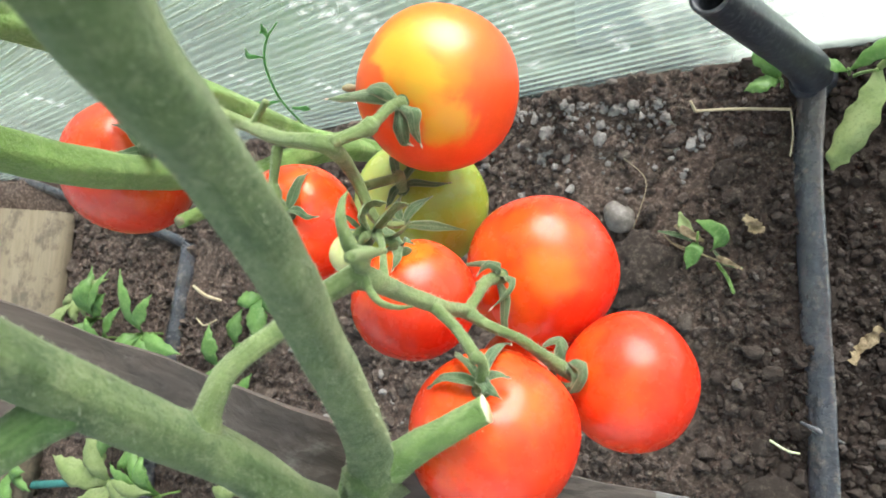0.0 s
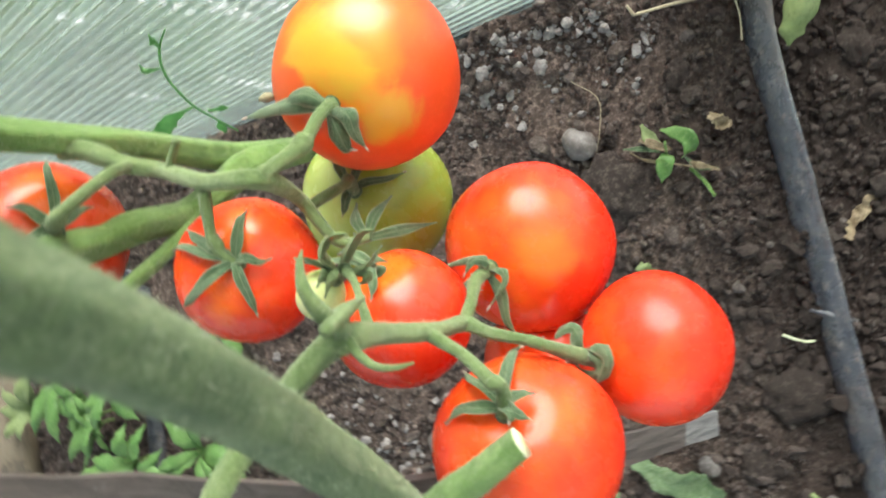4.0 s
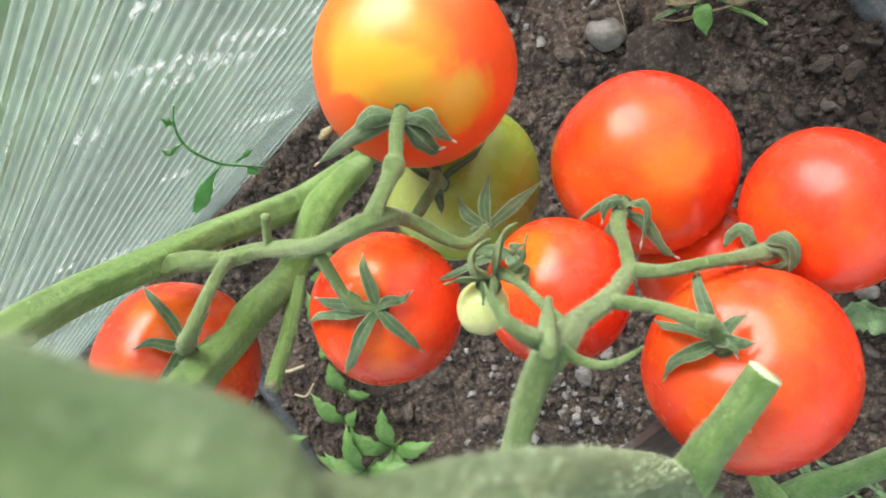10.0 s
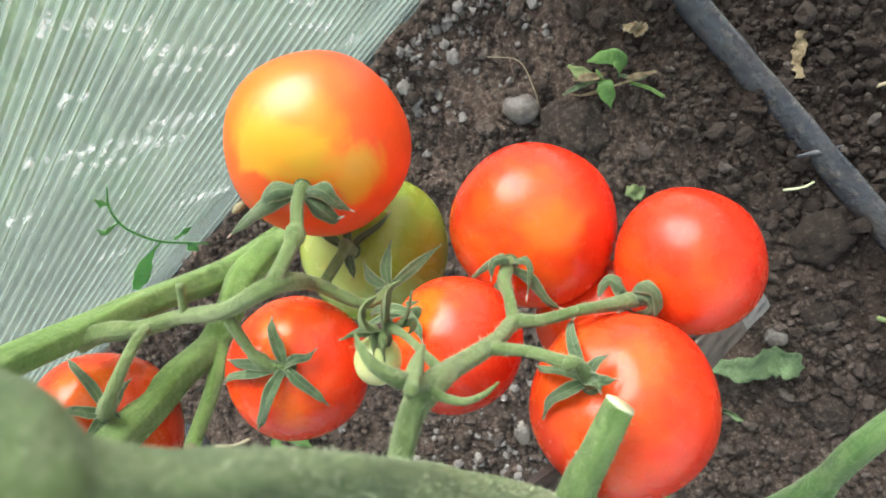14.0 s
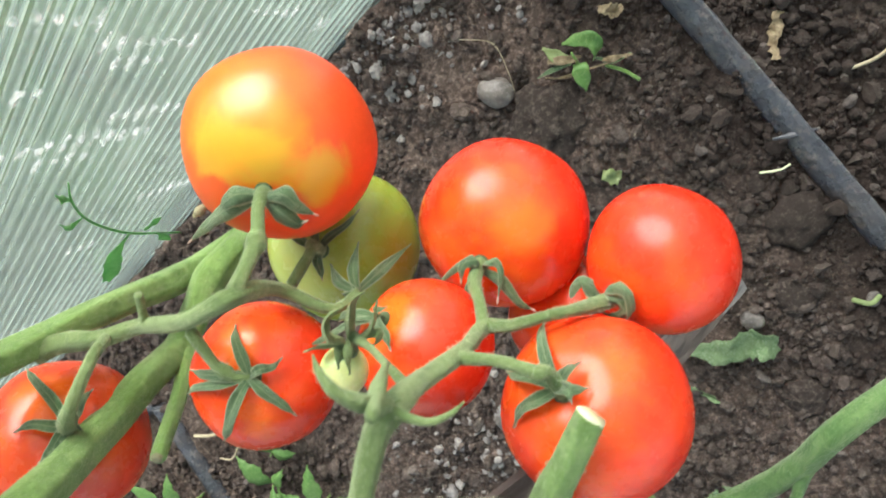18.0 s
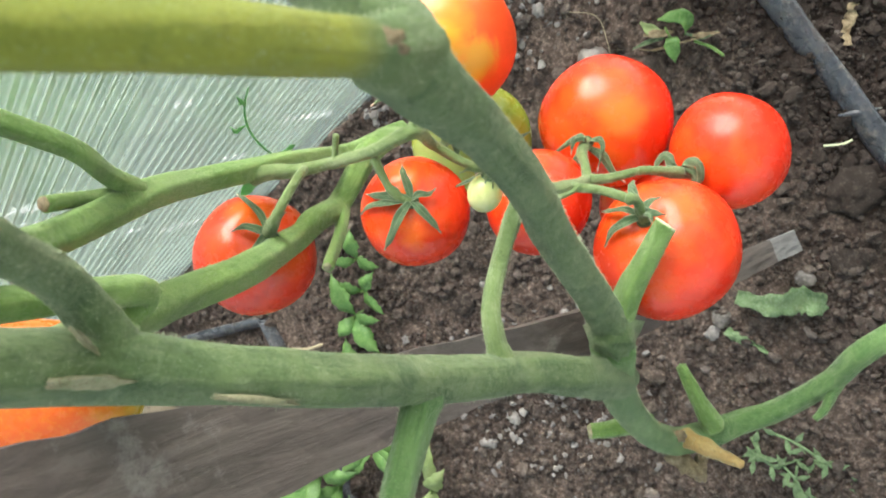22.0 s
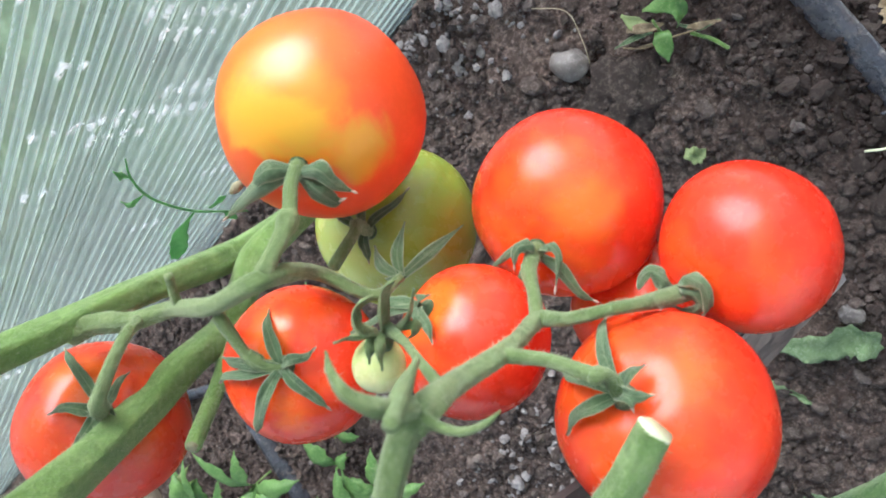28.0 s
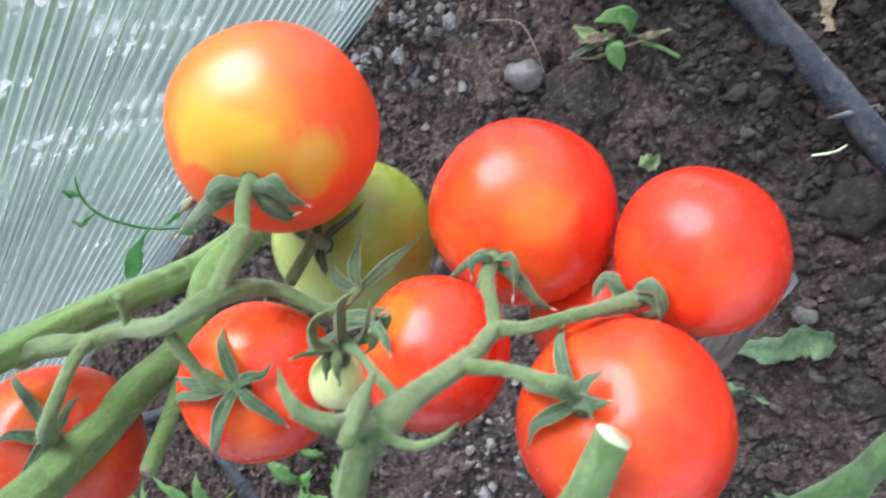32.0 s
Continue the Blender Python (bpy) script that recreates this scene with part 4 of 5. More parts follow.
stem("cut_end", [(-.0738, -.1086, .2310), (-.0752, -.1079, .2316)], [.0041, .0036], SCAR, "dry corky cut", rough=0.3, tip=0.1)
stem("pruned_stub", [(-.0360, -.1560, .165), (-.0325, -.1320, .1740), (-.0311, -.1135, .1724)], [.0064, .0044, .0030], STEM_BRIGHT)
stem("dry_tip", [(-.0470, -.1480, .186), (-.0384, -.1517, .1950), (-.0287, -.1579, .2030), (-.0205, -.1627, .2098)], [.0060, .0050, .0036, .0022], TAN, "dry straw-coloured broken tip", rough=0.3, tip=0.2)
for at, along, size in (((-.0550, -.1615, .1870), (.3, -.8, .3), (.0085, .0050, .0028)), ((-.0500, -.1680, .1840), (-.4, -.8, .2), (.0075, .0036, .0022)), ((-.0590, -.1560, .1870), (.6, -.4, .1), (.0050, .0036, .0026)), ((-.0465, -.1410, .1985), (1, .1, .2), (.0060, .0034, .0016))):
    scar(at, along, size, DRY, "dry brown broken tissue", "dry_flake")
stem("pruned_stub", [(.0340, -.1660, .1420), (.0260, -.1720, .1440), (.0198, -.1771, .1460), (.0120, -.1800, .1490)], [.0044, .0034, .0026, .0020], STEM, tip=0.1, sides=14)


def build_hairs():
    """The short pale hairs that stand on the stems."""
    rng = random.Random(11)
    verts, faces = [], []
    for points, radii in FUZZ:
        line = spline(points, radii, 12)
        for (p, r), (q, _) in zip(line, line[1:]):
            ahead = q - p
            side = ahead.orthogonal().normalized()
            up = ahead.normalized().cross(side)
            for _ in range(int(ahead.length * r * 3.4e6)):
                a, s = rng.uniform(0, 6.283), rng.random()
                d = side * math.cos(a) + up * math.sin(a)
                root = p + ahead * s + d * r * .97
                lean = (d + ahead.normalized() * rng.uniform(-.5, .5)).normalized()
                across = lean.cross(d.orthogonal()).normalized() * .00006
                tip = root + lean * rng.uniform(.0005, .0013)
                n = len(verts)
                verts += [(root - across)[:], (root + across)[:], tip[:]]
                faces.append((n, n + 1, n + 2))
    me = bpy.data.meshes.new("hairs")
    me.from_pydata([(x - .2, y + .19, z) for x, y, z in verts], [], faces)
    me.materials.append(HAIR)
    ob = new("hairs", me)
    ob.parent = plant
    tagged(ob, "fine pale hairs on the stems", kind="stuff")


build_hairs()


# ---- things on and in the soil ----
def hose(name, points, r, mat, label, category, group="", flat=0.4, kinks=()):
    thing = place_empty(name, Matrix.Translation(points[0]), label, category, group)
    part("tape", tube(points, [r] * len(points), 16, 9, 0.0, 0.10, flat, grain=60), mat, thing)
    for a, b in kinks:
        part("crease", tube([a, (Vector(a) + Vector(b)) / 2 + Vector((0, 0, .0015)), b], [.0008, .0022, .0008], 10, 4), mat, thing)
    return thing


def on_soil(x, y, lift=0.0):
    return (x, y, soil_height(x, y) + lift)


hose("drip_tape", [on_soil(x, y, .008) for x, y in ((.113, .172), (.1103, .112), (.1145, .0391), (.1203, -.0552), (.1235, -.11), (.130, -.20), (.137, -.34))], .0122, TAPE, "dark grey flattened drip irrigation tape lying on soil", "hose", "drip tapes", 0.27, [(on_soil(.1085, -.0480, .0080), on_soil(.1325, -.0580, .0080))])
hose("drip_tape", [on_soil(x, y, .006) for x, y in ((-.80, .155), (-.7048, .132), (-.484, .0745), (-.432, .058), (-.428, .046), (-.4375, -.0687), (-.452, -.16), (-.46, -.28))], .0078, TAPE, "narrow grey drip irrigation tape bent at a corner", "hose", "drip tapes", 0.4)
pipe = place_empty("water_pipe", pose(.113, .168, 0), "black plastic pipe rising from the soil by the wall", "pipe")
line = [(.1128, .1690, -.005), (.1110, .1680, .030), (.1000, .1630, .085), (.0780, .1600, .160), (.0722, .1594, .180)]
sleeve = tube(line, [.0135, .0122, .0108, .0106, .0106], 24, 7, 0, 0.03)
mouth = (Vector(line[-1]) - Vector(line[-2])).normalized()
bmesh.ops.bisect_plane(sleeve, geom=sleeve.verts[:] + sleeve.edges[:] + sleeve.faces[:], plane_co=Vector(line[-1]) - mouth * .002, plane_no=mouth, clear_outer=True)
rim = [q for q in sleeve.edges if q.is_boundary]
for inward, down in ((.0022, 0.0), (.0004, .045)):
    ring = bmesh.ops.extrude_edge_only(sleeve, edges=rim)["geom"]
    rim = [q for q in ring if isinstance(q, bmesh.types.BMEdge)]
    moved = {v for q in rim for v in q.verts}
    middle = sum((v.co for v in moved), Vector()) / len(moved)
    for v in moved:
        v.co += (middle - v.co).normalized() * inward - mouth * down
bmesh.ops.recalc_face_normals(sleeve, faces=sleeve.faces[:])
part("pipe", sleeve, BLACK, pipe)
part("collar", tube([(.1128, .1690, .004), (.1122, .1685, .018)], [.0142, .0138], 20, 4, 0, 0.05), BLACK, pipe)

board = place_empty("wooden_board", pose(-.70, -.12, 0), "pale weathered wooden plank with dark mould on soil", "board")
part("plank", box((.19, .46, .024), pose(-.705, -.135, .014, 0, 0, -3), .002), WOOD_GREY, board)
a, b = Vector((.036, -.118, .006)), Vector((-.0600, -.0260, .3850))
run = (b - a).normalized()
flat_m = Matrix.Translation(a + run * .27) @ run.to_track_quat("X", "Z").to_matrix().to_4x4()
lath = place_empty("wooden_lath", flat_m, "dark weathered wooden lath leaning across the bed", "lath")
upper = spline([(.0457, -.1044, .008), (.018, -.0740, .150), (-.012, -.0400, .300), (-0.0645, -0.0077, 0.3787), (-0.0835, 0.0143, 0.4477), (-0.0881, 0.0282, 0.5039)], [0] * 6, 12)
lower = spline([(.0428, -.1211, .004), (.014, -.0900, .150), (-.0250, -.0600, .300), (-0.0660, -0.0431, 0.3563), (-0.0874, -0.0268, 0.4246), (-0.0937, -0.0107, 0.4808)], [0] * 6, 12)
layers = []
for i, ((p, _), (q, _)) in enumerate(zip(upper, lower)):
    face = (q - p).cross(run).normalized()
    face = face if face.x > 0 else -face
    top = [p.lerp(q, k / 6) + (q - p) * .05 * noise.noise(Vector((i * .35, 0, 3))) * (k in (0, 6)) + face * .0009 * noise.noise(Vector((i * .4, k * 1.7, 1))) for k in range(7)]
    ring = top + [v - face * .003 for v in reversed(top)]
    layers.append(ring)
for name, rings, mat in (("worn_end", layers[:6], WOOD_PALE), ("slat", layers[5:], WOOD)):
    slat = bmesh.new()
    made = [[slat.verts.new(v) for v in ring] for ring in rings]
    for a, b in zip(made, made[1:]):
        for k in range(14):
            slat.faces.new((a[k], a[(k + 1) % 14], b[(k + 1) % 14], b[k]))
    slat.faces.new(made[0][::-1])
    slat.faces.new(made[-1])
    bmesh.ops.recalc_face_normals(slat, faces=slat.faces[:])
    part(name, slat, mat, lath, "pale worn end" if name == "worn_end" else "", smooth=False)


def clod(at, size, mat=DAMP, label="large dark clod of soil", name="soil_clod", flat=0.5, category="clod", group="soil clods", jag=0.35):
    bm = bmesh.new()
    bmesh.ops.create_icosphere(bm, subdivisions=4, radius=1)
    s = Vector((at[0] * 31, at[1] * 17, size * 90))
    for v in bm.verts:
        k = 1 + jag * noise.noise(v.co * 1.3 + s) + jag * 0.4 * noise.noise(v.co * 4 + s) + jag * 0.18 * noise.noise(v.co * 10 + s)
        v.co = Vector((v.co.x, v.co.y * 0.82, v.co.z * flat)) * k * size
    bm.transform(Matrix.Translation(on_soil(at[0], at[1], size * flat * (0.1 if mat is DAMP else 0.35))) @ pose(0, 0, 0, 0, 0, at[0] * 4000 % 360))
    return tagged(part(name, bm, mat), label, category, group)


for at, size in (((.093, -.101), .021), ((.063, -.142), .014), ((.240, -.026), .021), ((.25, -.10), .016), ((.17, .03), .011), ((.16, .10), .012), ((.20, .06), .014), ((.225, .005), .012), ((.255, -.05), .013), ((.06, .11), .010), ((-.22, -.03), .013), ((.03, -.205), .016), ((.20, -.19), .016)):
    clod(at, size)
clod((.004, .047), .027, flat=0.22, jag=0.6)
clod((-.0103, .0812), .0125, STONE, "smooth grey-brown pebble on the soil", "pebble", 0.75, "stone", "pebbles", 0.12)
for at, size in (((.0335, -.1405), .0075), ((-.160, -.113), .008), ((.10, -.167), .005)):
    clod(at, size, STONE, "small pale grey stone in the soil", "pebble", 0.6, "stone", "pebbles", 0.25)


clod((0.213, -0.085), .0085, QUARTZ, "white stone lying on dark soil", "pebble", 0.5, "stone", "pebbles", 0.25)

for at, size in (((-0.158, -0.109), 0.0062), ((-0.042, 0.142), 0.0048), ((-0.066, 0.144), 0.006), ((-0.071, 0.127), 0.0045), ((-0.025, 0.138), 0.005), ((-0.222, -0.108), 0.0042), ((-0.208, 0.019), 0.0045), ((-0.134, -0.105), 0.005), ((-0.146, -0.144), 0.005), ((-0.295, -0.032), 0.0042), ((-0.277, -0.154), 0.0075), ((-0.240, -0.143), 0.0062), ((-0.045, -0.148), 0.0058)):
    clod(at, size, CRUST, "small pale grey lump of dry soil", "soil_lump", 0.65, "clod", "pale soil lumps", 0.55)


def weed(at, leaves, mat=LEAF, label="small green weed seedling growing in the soil", height=0.012, name="weed", group="weeds"):
    """leaves: (turn, reach, half width, height of the tip)."""
    base = Vector(on_soil(*at))
    thing = place_empty(name, Matrix.Translation(base), label, "weed", group)
    top = base + Vector((0, 0, height))
    part("stem", tube([base - Vector((0, 0, .004)), (base + top) / 2 + Vector((.001, .001, 0)), top], [.0012, .001, .0009], 8, 4), STEM_BRIGHT, thing)
    for n, (turn, reach, w, z) in enumerate(leaves):
        a = radians(turn)
        d = Vector((math.cos(a), math.sin(a), 0))
        z, reach = z * 0.8, reach * 1.25
        pts = [top - Vector((0, 0, height * 0.3)), top + d * reach * 0.26 + Vector((0, 0, z * 0.6)), top + d * reach * 0.55 + Vector((0, 0, z)), top + d * reach * 0.82 + Vector((0, 0, z)), top + d * reach * 1.1 + Vector((0, 0, z * 0.5))]
        part("leaf", blade(pts, [w * 0.12, w * 0.75, w * 1.0, w * 0.62, w * 0.05], Vector((-d.y, d.x, 0.45 * math.sin(n * 2.1))), .0004, .26, 6, 8, .14, 0.24), mat, thing)
    return thing


sprout = place_empty("weed", Matrix.Translation(on_soil(.044, .058)), "small weed with two bright leaves and withered ones", "weed", "weeds")
part("stem", tube([on_soil(.044, .058), (0.0450, 0.0629, 0.0120), (0.0460, 0.0693, 0.0160)], [.0012, .001, .0008], 8, 4), STEM_BRIGHT, sprout)
for points, widths, mat in (
    ([(0.0440, 0.0775, 0.0120), (0.0525, 0.0738, 0.0160), (0.0605, 0.0675, 0.0190), (0.0592, 0.0612, 0.0165), (0.0535, 0.0570, 0.0120)], [.0008, .0040, .0052, .0042, .0006], LEAF),
    ([(0.0300, 0.0745, 0.0100), (0.0375, 0.0700, 0.0165), (0.0440, 0.0660, 0.0150), (0.0490, 0.0640, 0.0100)], [.0012, .0030, .0024, .0008], DRY),
    ([(0.0570, 0.0545, 0.0090), (0.0630, 0.0505, 0.0140), (0.0690, 0.0480, 0.0110), (0.0740, 0.0450, 0.0120)], [.0008, .0022, .0010, .0006], DRY),
    ([(0.0431, 0.0627, 0.0120), (0.0438, 0.0579, 0.0150), (0.0422, 0.0521, 0.0150), (0.0387, 0.0444, 0.0120)], [.0015, .0060, .0050, .0005], LEAF),
    ([(0.0429, 0.0681, 0.0100), (0.0369, 0.0740, 0.0130), (0.0331, 0.0834, 0.0120)], [.0010, .0042, .0010], LEAF_PALE),
    ([(0.0410, 0.0642, 0.0080), (0.0304, 0.0684, 0.0100), (0.0181, 0.0709, 0.0070)], [.0008, .0018, .0005], SEPAL),
    ([(0.0547, 0.0582, 0.0080), (0.0621, 0.0496, 0.0110), (0.0735, 0.0463, 0.0100)], [.0008, .0018, .0005], SEPAL),
):
    part("leaf", blade(points, widths, (Vector(points[-1]) - Vector(points[0])).cross(Vector((0, 0, 1))), .0005, .12, 6, 6, .2, .1), mat, sprout)
weed((-.318, .012), [(80, .034, .010, .012), (-30, .022, .008, .010), (-80, .030, .010, .010), (200, .018, .008, .008)], height=.02)
weed((-.286, .056), [(60, .022, .008, .008), (-40, .020, .008, .010), (160, .016, .006, .006)], height=.016)
weed((-.298, .028), [(20, .020, .007, .010), (-70, .022, .008, .006), (130, .018, .007, .008)], height=.018)
weed((-.352, -.034), [(70, .026, .009, .010), (-20, .020, .008, .006)], height=.014)
weed((-.364, -.056), [(100, .030, .009, .010), (-60, .026, .009, .012), (20, .018, .006, .008)], height=.02)
rng = random.Random(5)
for at, size in (((-.530, -.020), 1.5), ((-.455, -.030), 1.6), ((-.550, .004), 1.1), ((-.490, -.060), 1.4), ((-.513, -.038), 1.2), ((-.375, -.100), 1.3), ((-.340, -.094), 1.1), ((-.573, -.048), 1.2), ((-.45, -.105), 1.5), ((-.50, -.07), 1.1), ((-.474, -.173), 1.7), ((-.413, -.174), 1.6), ((-.342, -.165), 1.4), ((-.63, -.18), 1.3), ((-.44, -.126), 1.3), ((-.715, .02), 1.2)):
    leaves = [(rng.uniform(0, 360), size * rng.uniform(.018, .032), size * rng.uniform(.005, .008), size * rng.uniform(.004, .014)) for _ in range(rng.randint(5, 8))]
    weed(at, leaves, LEAF if rng.random() < .7 else LEAF_PALE, "leafy green weed among the soil crumbs", height=size * .02)
shoot = place_empty("leaf_shoot", pose(.135, .166, 0), "broad drooping green leaf beside the pipe", "weed", "weeds")
part("stem", tube([on_soil(.132, .168), (.140, .168, .016), (.1475, .164, .030)], [.0012, .0011, .001], 8, 4), STEM_BRIGHT, shoot)
part("leaf", blade([(.1480, .1660, .028), (.1452, .1500, .030), (.1370, .1330, .026), (.1270, .1160, .019), (.1240, .1080, .014)], [.002, .0075, .0100, .0070, .001], (1, -.5, .1), .0006, .22, 8, 8, .22, .35), LEAF_PALE, shoot)
part("leaf", blade([(.1475, .1660, .028), (.1560, .1710, .034), (.1680, .1750, .034)], [.002, .004, .0005], (0, 1, .3), .0006, .2, 4, 5), LEAF_PALE, shoot)
weed((.094, .166), [(120, .022, .009, .012), (200, .016, .007, .006)], LEAF, "small green leaves beside the pipe", .02, "leaf_shoot")
weed((.132, .168), [(20, .03, .006, .016), (170, .02, .006, .010)], LEAF, "small green leaves beside the pipe", .02, "leaf_shoot")


def fallen(name, points, widths, mat, label, category="leaf", lift=0.003, wave=.4):
    pts = [on_soil(x, y, lift + .002 * (i % 2)) for i, (x, y) in enumerate(points)]
    side = (Vector(pts[-1]) - Vector(pts[0])).cross(Vector((0, 0, 1)))
    bm = blade(pts, widths, side, .0007, .3, 8, 10, wave, .4)
    for v in bm.verts:
        v.co += Vector((noise.noise(v.co * 260), noise.noise(v.co * 260 + Vector((7, 0, 0))), 1.4 * noise.noise(v.co * 210 + Vector((0, 9, 0))))) * .0016
    return tagged(part(name, bm, mat), label, category, "fallen bits")


fallen("wilted_leaf", [(-.014, -.130), (.006, -.146), (.021, -.151), (.031, -.158), (.032, -.169)], [.005, .0085, .0105, .0095, .004], WILTED, "wilted grey-green leaf lying on soil", lift=.007, wave=.15)
fallen("leaf_wisp", [(-.0340, -.150), (-.0290, -.1600), (-.0223, -.1691), (-.0134, -.1859)], [.0035, .0042, .0022, .0006], WILTED, "thin withered grey-green leaf wisp on soil", lift=.004)
clod((-.0332, -.1406), .0085, STONE, "small pale grey stone in the soil", "pebble", 0.6, "stone", "pebbles", 0.25)
fallen("dry_leaf", [(.152, .012), (.145, .004), (.139, -.002), (.136, -.010)], [.003, .004, .003, .002], DRY, "shrivelled tan leaf lying on soil")
fallen("dry_leaf", [(.014, -.005), (.019, -.010), (.024, -.012)], [.003, .0055, .002], LEAF_PALE, "crumpled grey-green leaf scrap on soil", lift=.005)
fallen("dry_leaf", [(.073, .080), (.080, .074), (.085, .072)], [.002, .0045, .002], DRY, "crumpled dry leaf scrap on soil", lift=.004)
fallen("dry_leaf", [(.194, -.116), (.186, -.124), (.178, -.122)], [.002, .005, .002], DRY, "crumpled dry leaf scrap on soil", lift=.004)
fallen("dry_leaf", [(.162, -.149), (.158, -.158), (.160, -.166)], [.002, .004, .002], DRY, "crumpled dry leaf scrap on soil", lift=.004)


def twig(points, r, mat, label, name="straw"):
    return tagged(part(name, tube([on_soil(x, y, z) for x, y, z in points], [r] * len(points), 8, 5), mat), label, "straw", "straws")


twig([(.0425, .1505, .010), (.070, .1500, .012), (.0999, .149, .014)], .0010, STRAW, "thin pale dry straw lying on soil")
twig([(.0425, .1505, .010), (.040, .156, .012)], .0010, STRAW, "short broken end of dry straw")
twig([(.1000, .149, .012), (.1015, .135, .008), (.1000, .120, .004)], .0006, STRAW, "thin dry stalk hanging beside the tape")
twig([(.091, -.062, .004), (.101, -.067, .005), (.108, -.068, .004)], .0008, CUT, "short white straw lying on soil")
twig([(.057, .050, .006), (.064, .040, .007), (.068, .030, .005)], .0012, STEM_BRIGHT, "pale green stalk of the weed", "weed_stalk")
twig([(.030, .062, .006), (.050, .054, .010), (.070, .046, .006)], .0006, DRY, "withered brown stalk of the weed", "weed_stalk")
twig([(.022, .068, .004), (.032, .060, .008), (.044, .056, .006)], .0006, DRY, "withered brown stalk of the weed", "weed_stalk")
twig([(-.008, .124, .003), (.009, .107, .006), (.006, .086, .005), (-.002, .069, .003)], .00025, STRAW, "fine curling root fibre on soil", "root_fibre")
twig([(-.415, .018, .005), (-.392, .010, .007), (-.375, .006, .005)], .0016, STRAW, "tan straw lying on soil")
twig([(-.41, -.012, .004), (-.395, -.018, .006), (-.38, -.012, .004)], .0009, STRAW, "thin straw lying on soil")
twig([(.165, -.040, .005), (.179, -.043, .006), (.195, -.040, .005)], .0011, STRAW, "short straw lying on soil")
twig([(.090, -.160, .004), (.097, -.167, .006), (.104, -.166, .004)], .0016, LEAF_PALE, "short yellow-green stalk on soil")
for points in (
    [(-.0471, -.2335), (-.0327, -.2450), (-.0248, -.2674), (-.0213, -.2893), (-.0157, -.3073)],
    [(-.0583, -.2323), (-.0598, -.2475), (-.0550, -.2600), (-.0363, -.2677), (-.0237, -.2816)],
    [(-.0538, -.2578), (-.0477, -.2719), (-.0492, -.2911), (-.0457, -.3055)],
    [(-.0430, -.2675), (-.0544, -.2839), (-.0509, -.2983)],
    [(-.0614, -.2336), (-.0616, -.2440), (-.0711, -.2506)],
):
    frond = place_empty("weed_frond", Matrix.Translation(on_soil(*points[0])), "curling feathery green weed stalk on soil", "weed", "weeds")
    line = [Vector(on_soil(x, y, .006 + .010 * math.sin(1.3 * i))) for i, (x, y) in enumerate(points)]
    part("stem", tube(line, [.0011] * len(line), 8, 6), WILTED, frond)
    for n, (q, _) in enumerate(spline(line, [0] * len(line), 3)[1:]):
        a = 2.4 * n + points[0][0] * 90
        tip = q + Vector((math.cos(a), math.sin(a), .3)) * .012
        part("leaf", blade([q, (q + tip) / 2 + Vector((0, 0, .001)), tip], [.0006, .0023, .0003], (tip - q).cross(Vector((0, 0, 1))), .0004, .2, 4, 3), WILTED, frond)
tagged(part("cord", tube([on_soil(-.70, -.215, .006), on_soil(-.60, -.195, .008), on_soil(-.505, -.178, .006), on_soil(-.45, -.18, .002)], [.004] * 4, 10, 7), two_scale("teal_cord", (.02, .11, .10), (.03, .16, .14), (.05, .2, .18), 90, 800, .7)), "dark teal cord lying on the soil", "cord")
vine = place_empty("vine", pose(-.27, .15, 0), "thin climbing shoot against the greenhouse wall", "vine")
def on_wall(points):
    return [(x, wall_y(x) - gap, z) for x, z, gap in points]


part("stem", tube(on_wall([(-.285, .004, .004), (-.2690, .0480, .003), (-.2490, .0950, .003), (-.2240, .1380, .003), (-.2040, .1660, .003), (-.1820, .1890, .003), (-.1620, .2040, .003)]), [.0008, .0008, .0009, .0009, .0008, .0007, .0004], 8, 6), VINE, vine)
for points, w in (
    ([(-.2500, .0930, .003), (-.2680, .0960, .005), (-.2850, .0880, .006), (-.3060, .0740, .005), (-.3250, .0590, .003)], .0065),
    ([(-.2540, .0750, .003), (-.2480, .0715, .004), (-.2440, .0650, .003)], .0055),
    ([(-.2700, .0460, .003), (-.2800, .0320, .004), (-.2930, .0140, .003)], .0045),
    ([(-.1820, .1890, .003), (-.1750, .2000, .005), (-.1710, .2070, .003)], .0026),
    ([(-.2040, .1660, .003), (-.2070, .1760, .005), (-.2050, .1830, .003)], .0024),
):
    part("leaf", blade(on_wall(points), [w * .3] + [w] * (len(points) - 2) + [w * .2], Vector((.5, .1, 1)), .0005, .15, 6, 6, .2, .3), VINE, vine)


# ---- painted glints on the sheet, soil crumbs ----
def scatter(name, places, base, tris, mat, label, category, smooth=True):
    verts = np.concatenate(places)
    faces = np.concatenate([tris + k * len(base) for k in range(len(places))])
    me = bpy.data.meshes.new(name)
    me.from_pydata(verts.tolist(), [], faces.tolist())
    me.materials.append(mat)
    me.polygons.foreach_set("use_smooth", [smooth] * len(me.polygons))
    return tagged(new(name, me), label, category, kind="stuff")


def ball(detail):
    bm = bmesh.new()
    bmesh.ops.create_icosphere(bm, subdivisions=detail, radius=1)
    base, tris = np.array([v.co[:] for v in bm.verts]), np.array([[v.index for v in f.verts] for f in bm.faces])
    bm.free()
    return base, tris


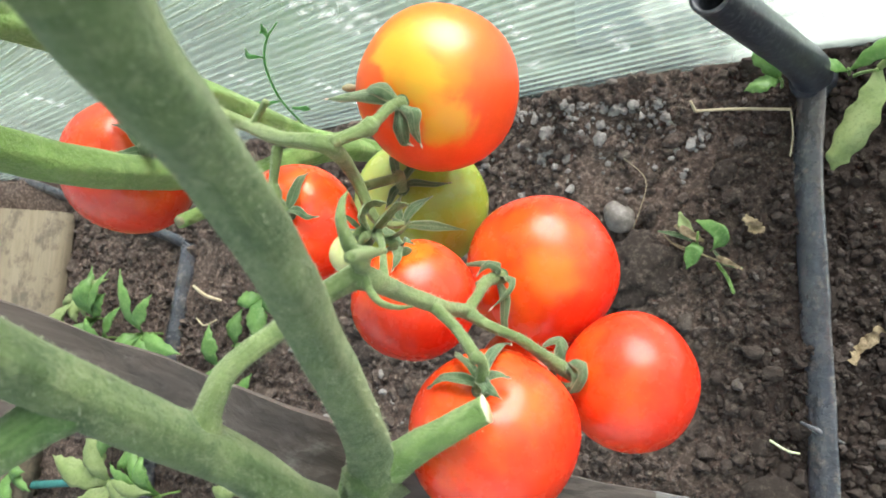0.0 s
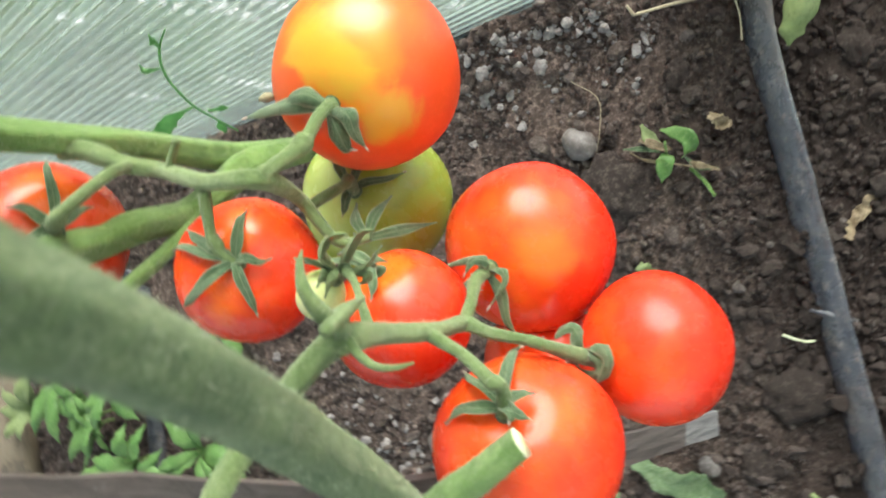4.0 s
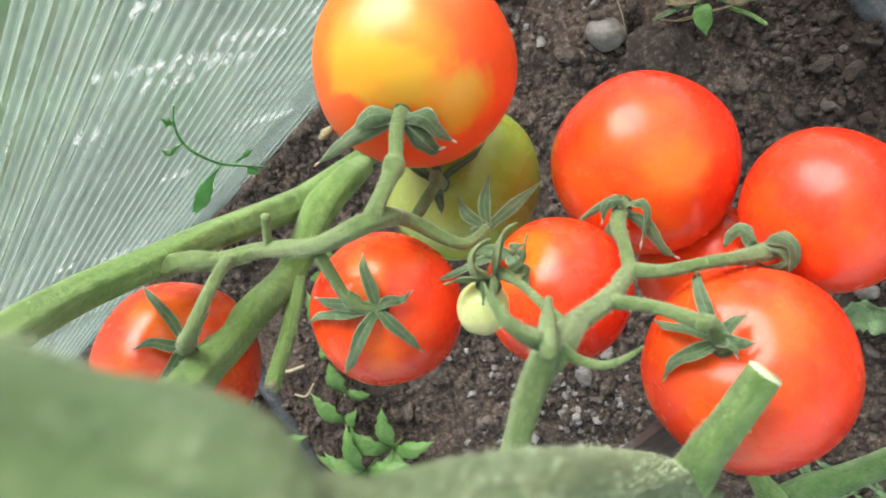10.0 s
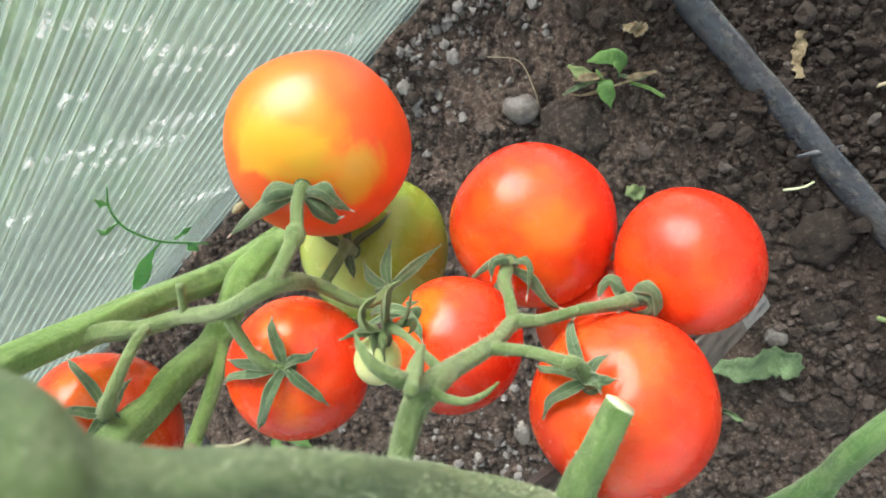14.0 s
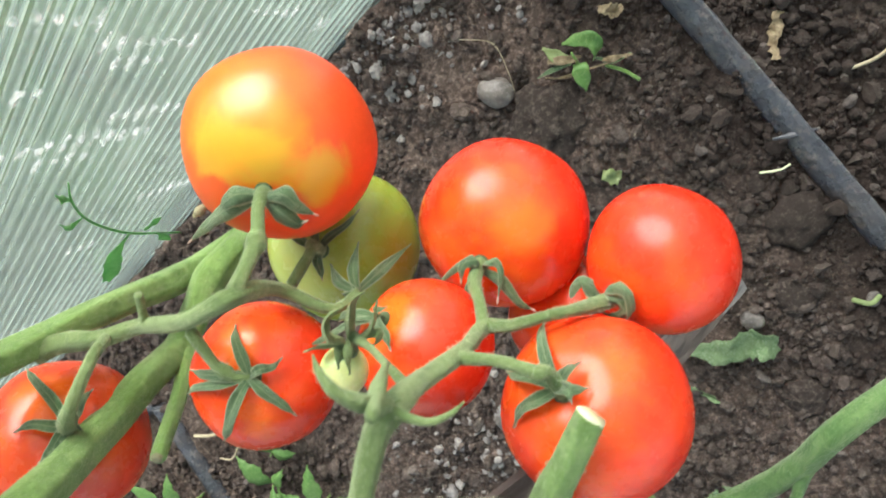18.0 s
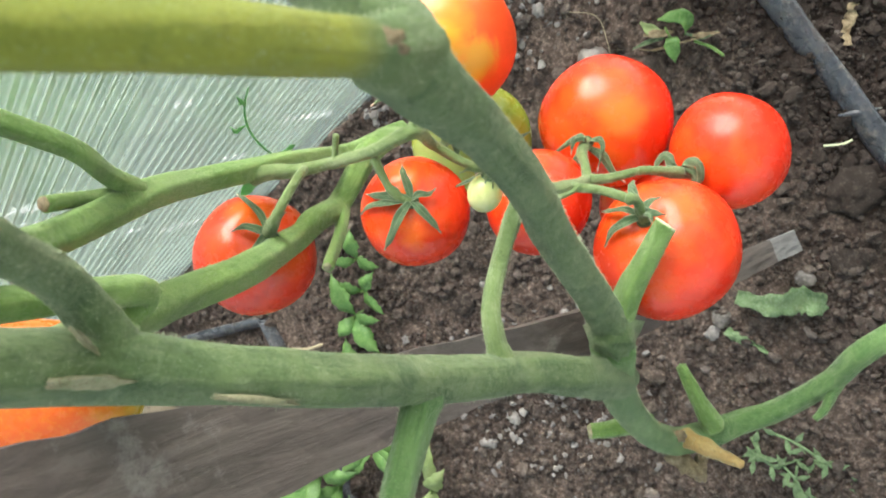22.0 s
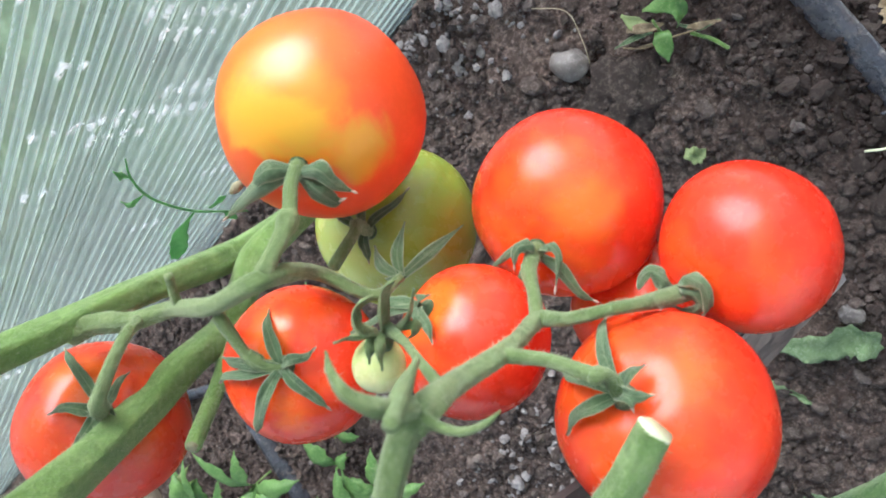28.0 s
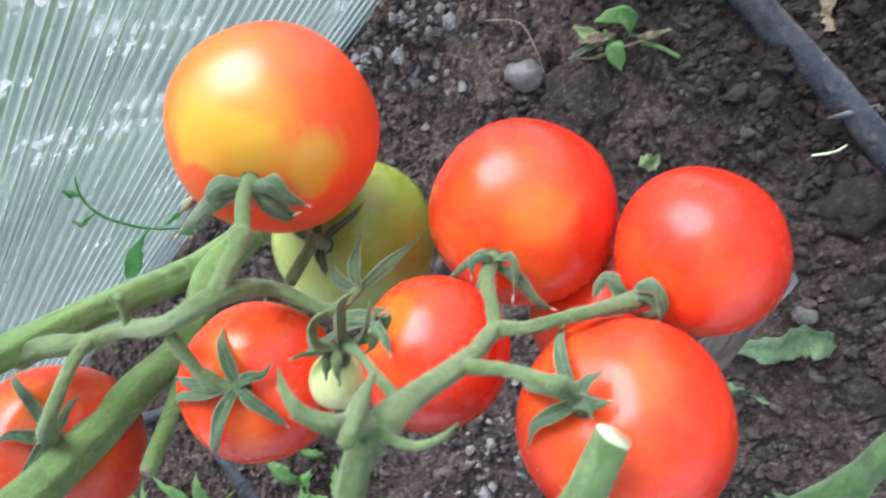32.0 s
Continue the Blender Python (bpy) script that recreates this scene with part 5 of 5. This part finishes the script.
# Flat white flecks that stand in for glare spots from outside.
def condensation():
    rng = np.random.RandomState(8)
    base, tris = ball(1)
    out = []
    rows = [(-.130, .195, 6), (-.133, .165, 4), (-.116, .155, 6), (-.206, .055, 7), (-.054, .255, 6), (-.066, .185, 7), (-.078, .200, 4), (-.092, .262, 2), (-.046, .112, 5), (-.030, .150, 4), (-.100, .110, 5), (.005, .065, 5), (.060, .060, 4)]
    rows += [(rng.uniform(-.60, .22), rng.uniform(.04, .34), rng.randint(2, 6)) for _ in range(16)]
    for x0, z0, channels in rows:
        for c in range(channels):
            size = rng.uniform(.4, 1.0)
            for k in range(int(26 * size)):
                x, z = x0 + .0032 * size * rng.randn(), z0 + .0098 * c + .0013 * rng.randn()
                z += .19 * (x - x0)
                r = .0004 + .0012 * size * rng.rand() ** 2
                out.append(base * np.array([r * rng.uniform(1.0, 1.8), .0005, r]) + np.array([x, wall_y(x) - .0007, z]))
    drops = scatter("condensation", out, base, tris, GLINT, "small white flecks standing in for glare spots on the wall", "drops")
    drops.visible_shadow = False


condensation()


def broken(base, rng, cuts=6, low=.55):
    """A unit ball worn to an uneven, many-sided crumb."""
    q = base * (1 + .14 * np.sin(base @ rng.randn(3, 3) * 1.8 + rng.uniform(0, 6.28, 3)).sum(1, keepdims=True) / 1.7)
    for _ in range(cuts):
        d = rng.randn(3)
        d /= np.linalg.norm(d)
        q = q - np.maximum(q @ d - rng.uniform(low, .95), 0)[:, None] * d
    return q


def crumbs(name, count, lo, hi, seed, detail):
    rng = np.random.RandomState(seed)
    base, tris = ball(detail)
    shapes = [broken(base, rng, 9, .42) * (1 + .05 * rng.randn(len(base), 1)) for _ in range(120)]
    out = []
    while len(out) < count:
        x, y = .30 - .92 * rng.rand() ** 1.3, rng.uniform(-.32, .19)
        if y > wall_y(x) - .002:
            continue
        if rng.rand() > .80 + 0.8 * noise.noise(Vector((x * 14, y * 14, 7))):
            continue
        r = lo * (hi / lo) ** (rng.rand() ** 2.0)
        q = shapes[rng.randint(120)] * (r * rng.uniform(.75, 1.4, 3))
        a = rng.uniform(0, 6.28)
        q[:, :2] = q[:, :2] @ np.array([[math.cos(a), -math.sin(a)], [math.sin(a), math.cos(a)]])
        out.append(q + np.array([x, y, soil_height(x, y) + r * .3]))
    scatter(name, out, base, tris, CRUMB, "loose crumbs of dark dry garden soil", "soil", False)


def crust_lumps():
    """The dried, pale lumps that lie along the foot of the wall and under the plant."""
    rng = np.random.RandomState(21)
    base, tris = ball(2)
    out = []
    while len(out) < 720:
        x, y = rng.uniform(-.20, .05), .165 - abs(rng.normal(0, .026))
        if len(out) > 400:
            x, y = rng.normal(-.190, .045), rng.normal(-.150, .042)
        if y > wall_y(x) - .006 or rng.rand() > .55 + 1.2 * noise.noise(Vector((x * 40, y * 40, 2))):
            continue
        r = .0012 * (3.6 ** (rng.rand() ** 1.9))
        q = broken(base, rng, 9, .4) * (1 + .06 * rng.randn(len(base), 1)) * (r * rng.uniform(.7, 1.4, 3))
        out.append(q + np.array([x, y, soil_height(x, y) + r * .4]))
    scatter("pale_crust", out, base, tris, CRUST, "pale dried lumps of soil on the bed", "soil", False)


crumbs("soil_grains", 34000, .0006, .0016, 9, 0)
crumbs("soil_crumbs", 21000, .0014, .0036, 3, 1)
crumbs("soil_lumps", 3600, .0026, .0050, 4, 2)
crumbs("soil_clumps", 400, .0046, .0078, 6, 2)
crust_lumps()
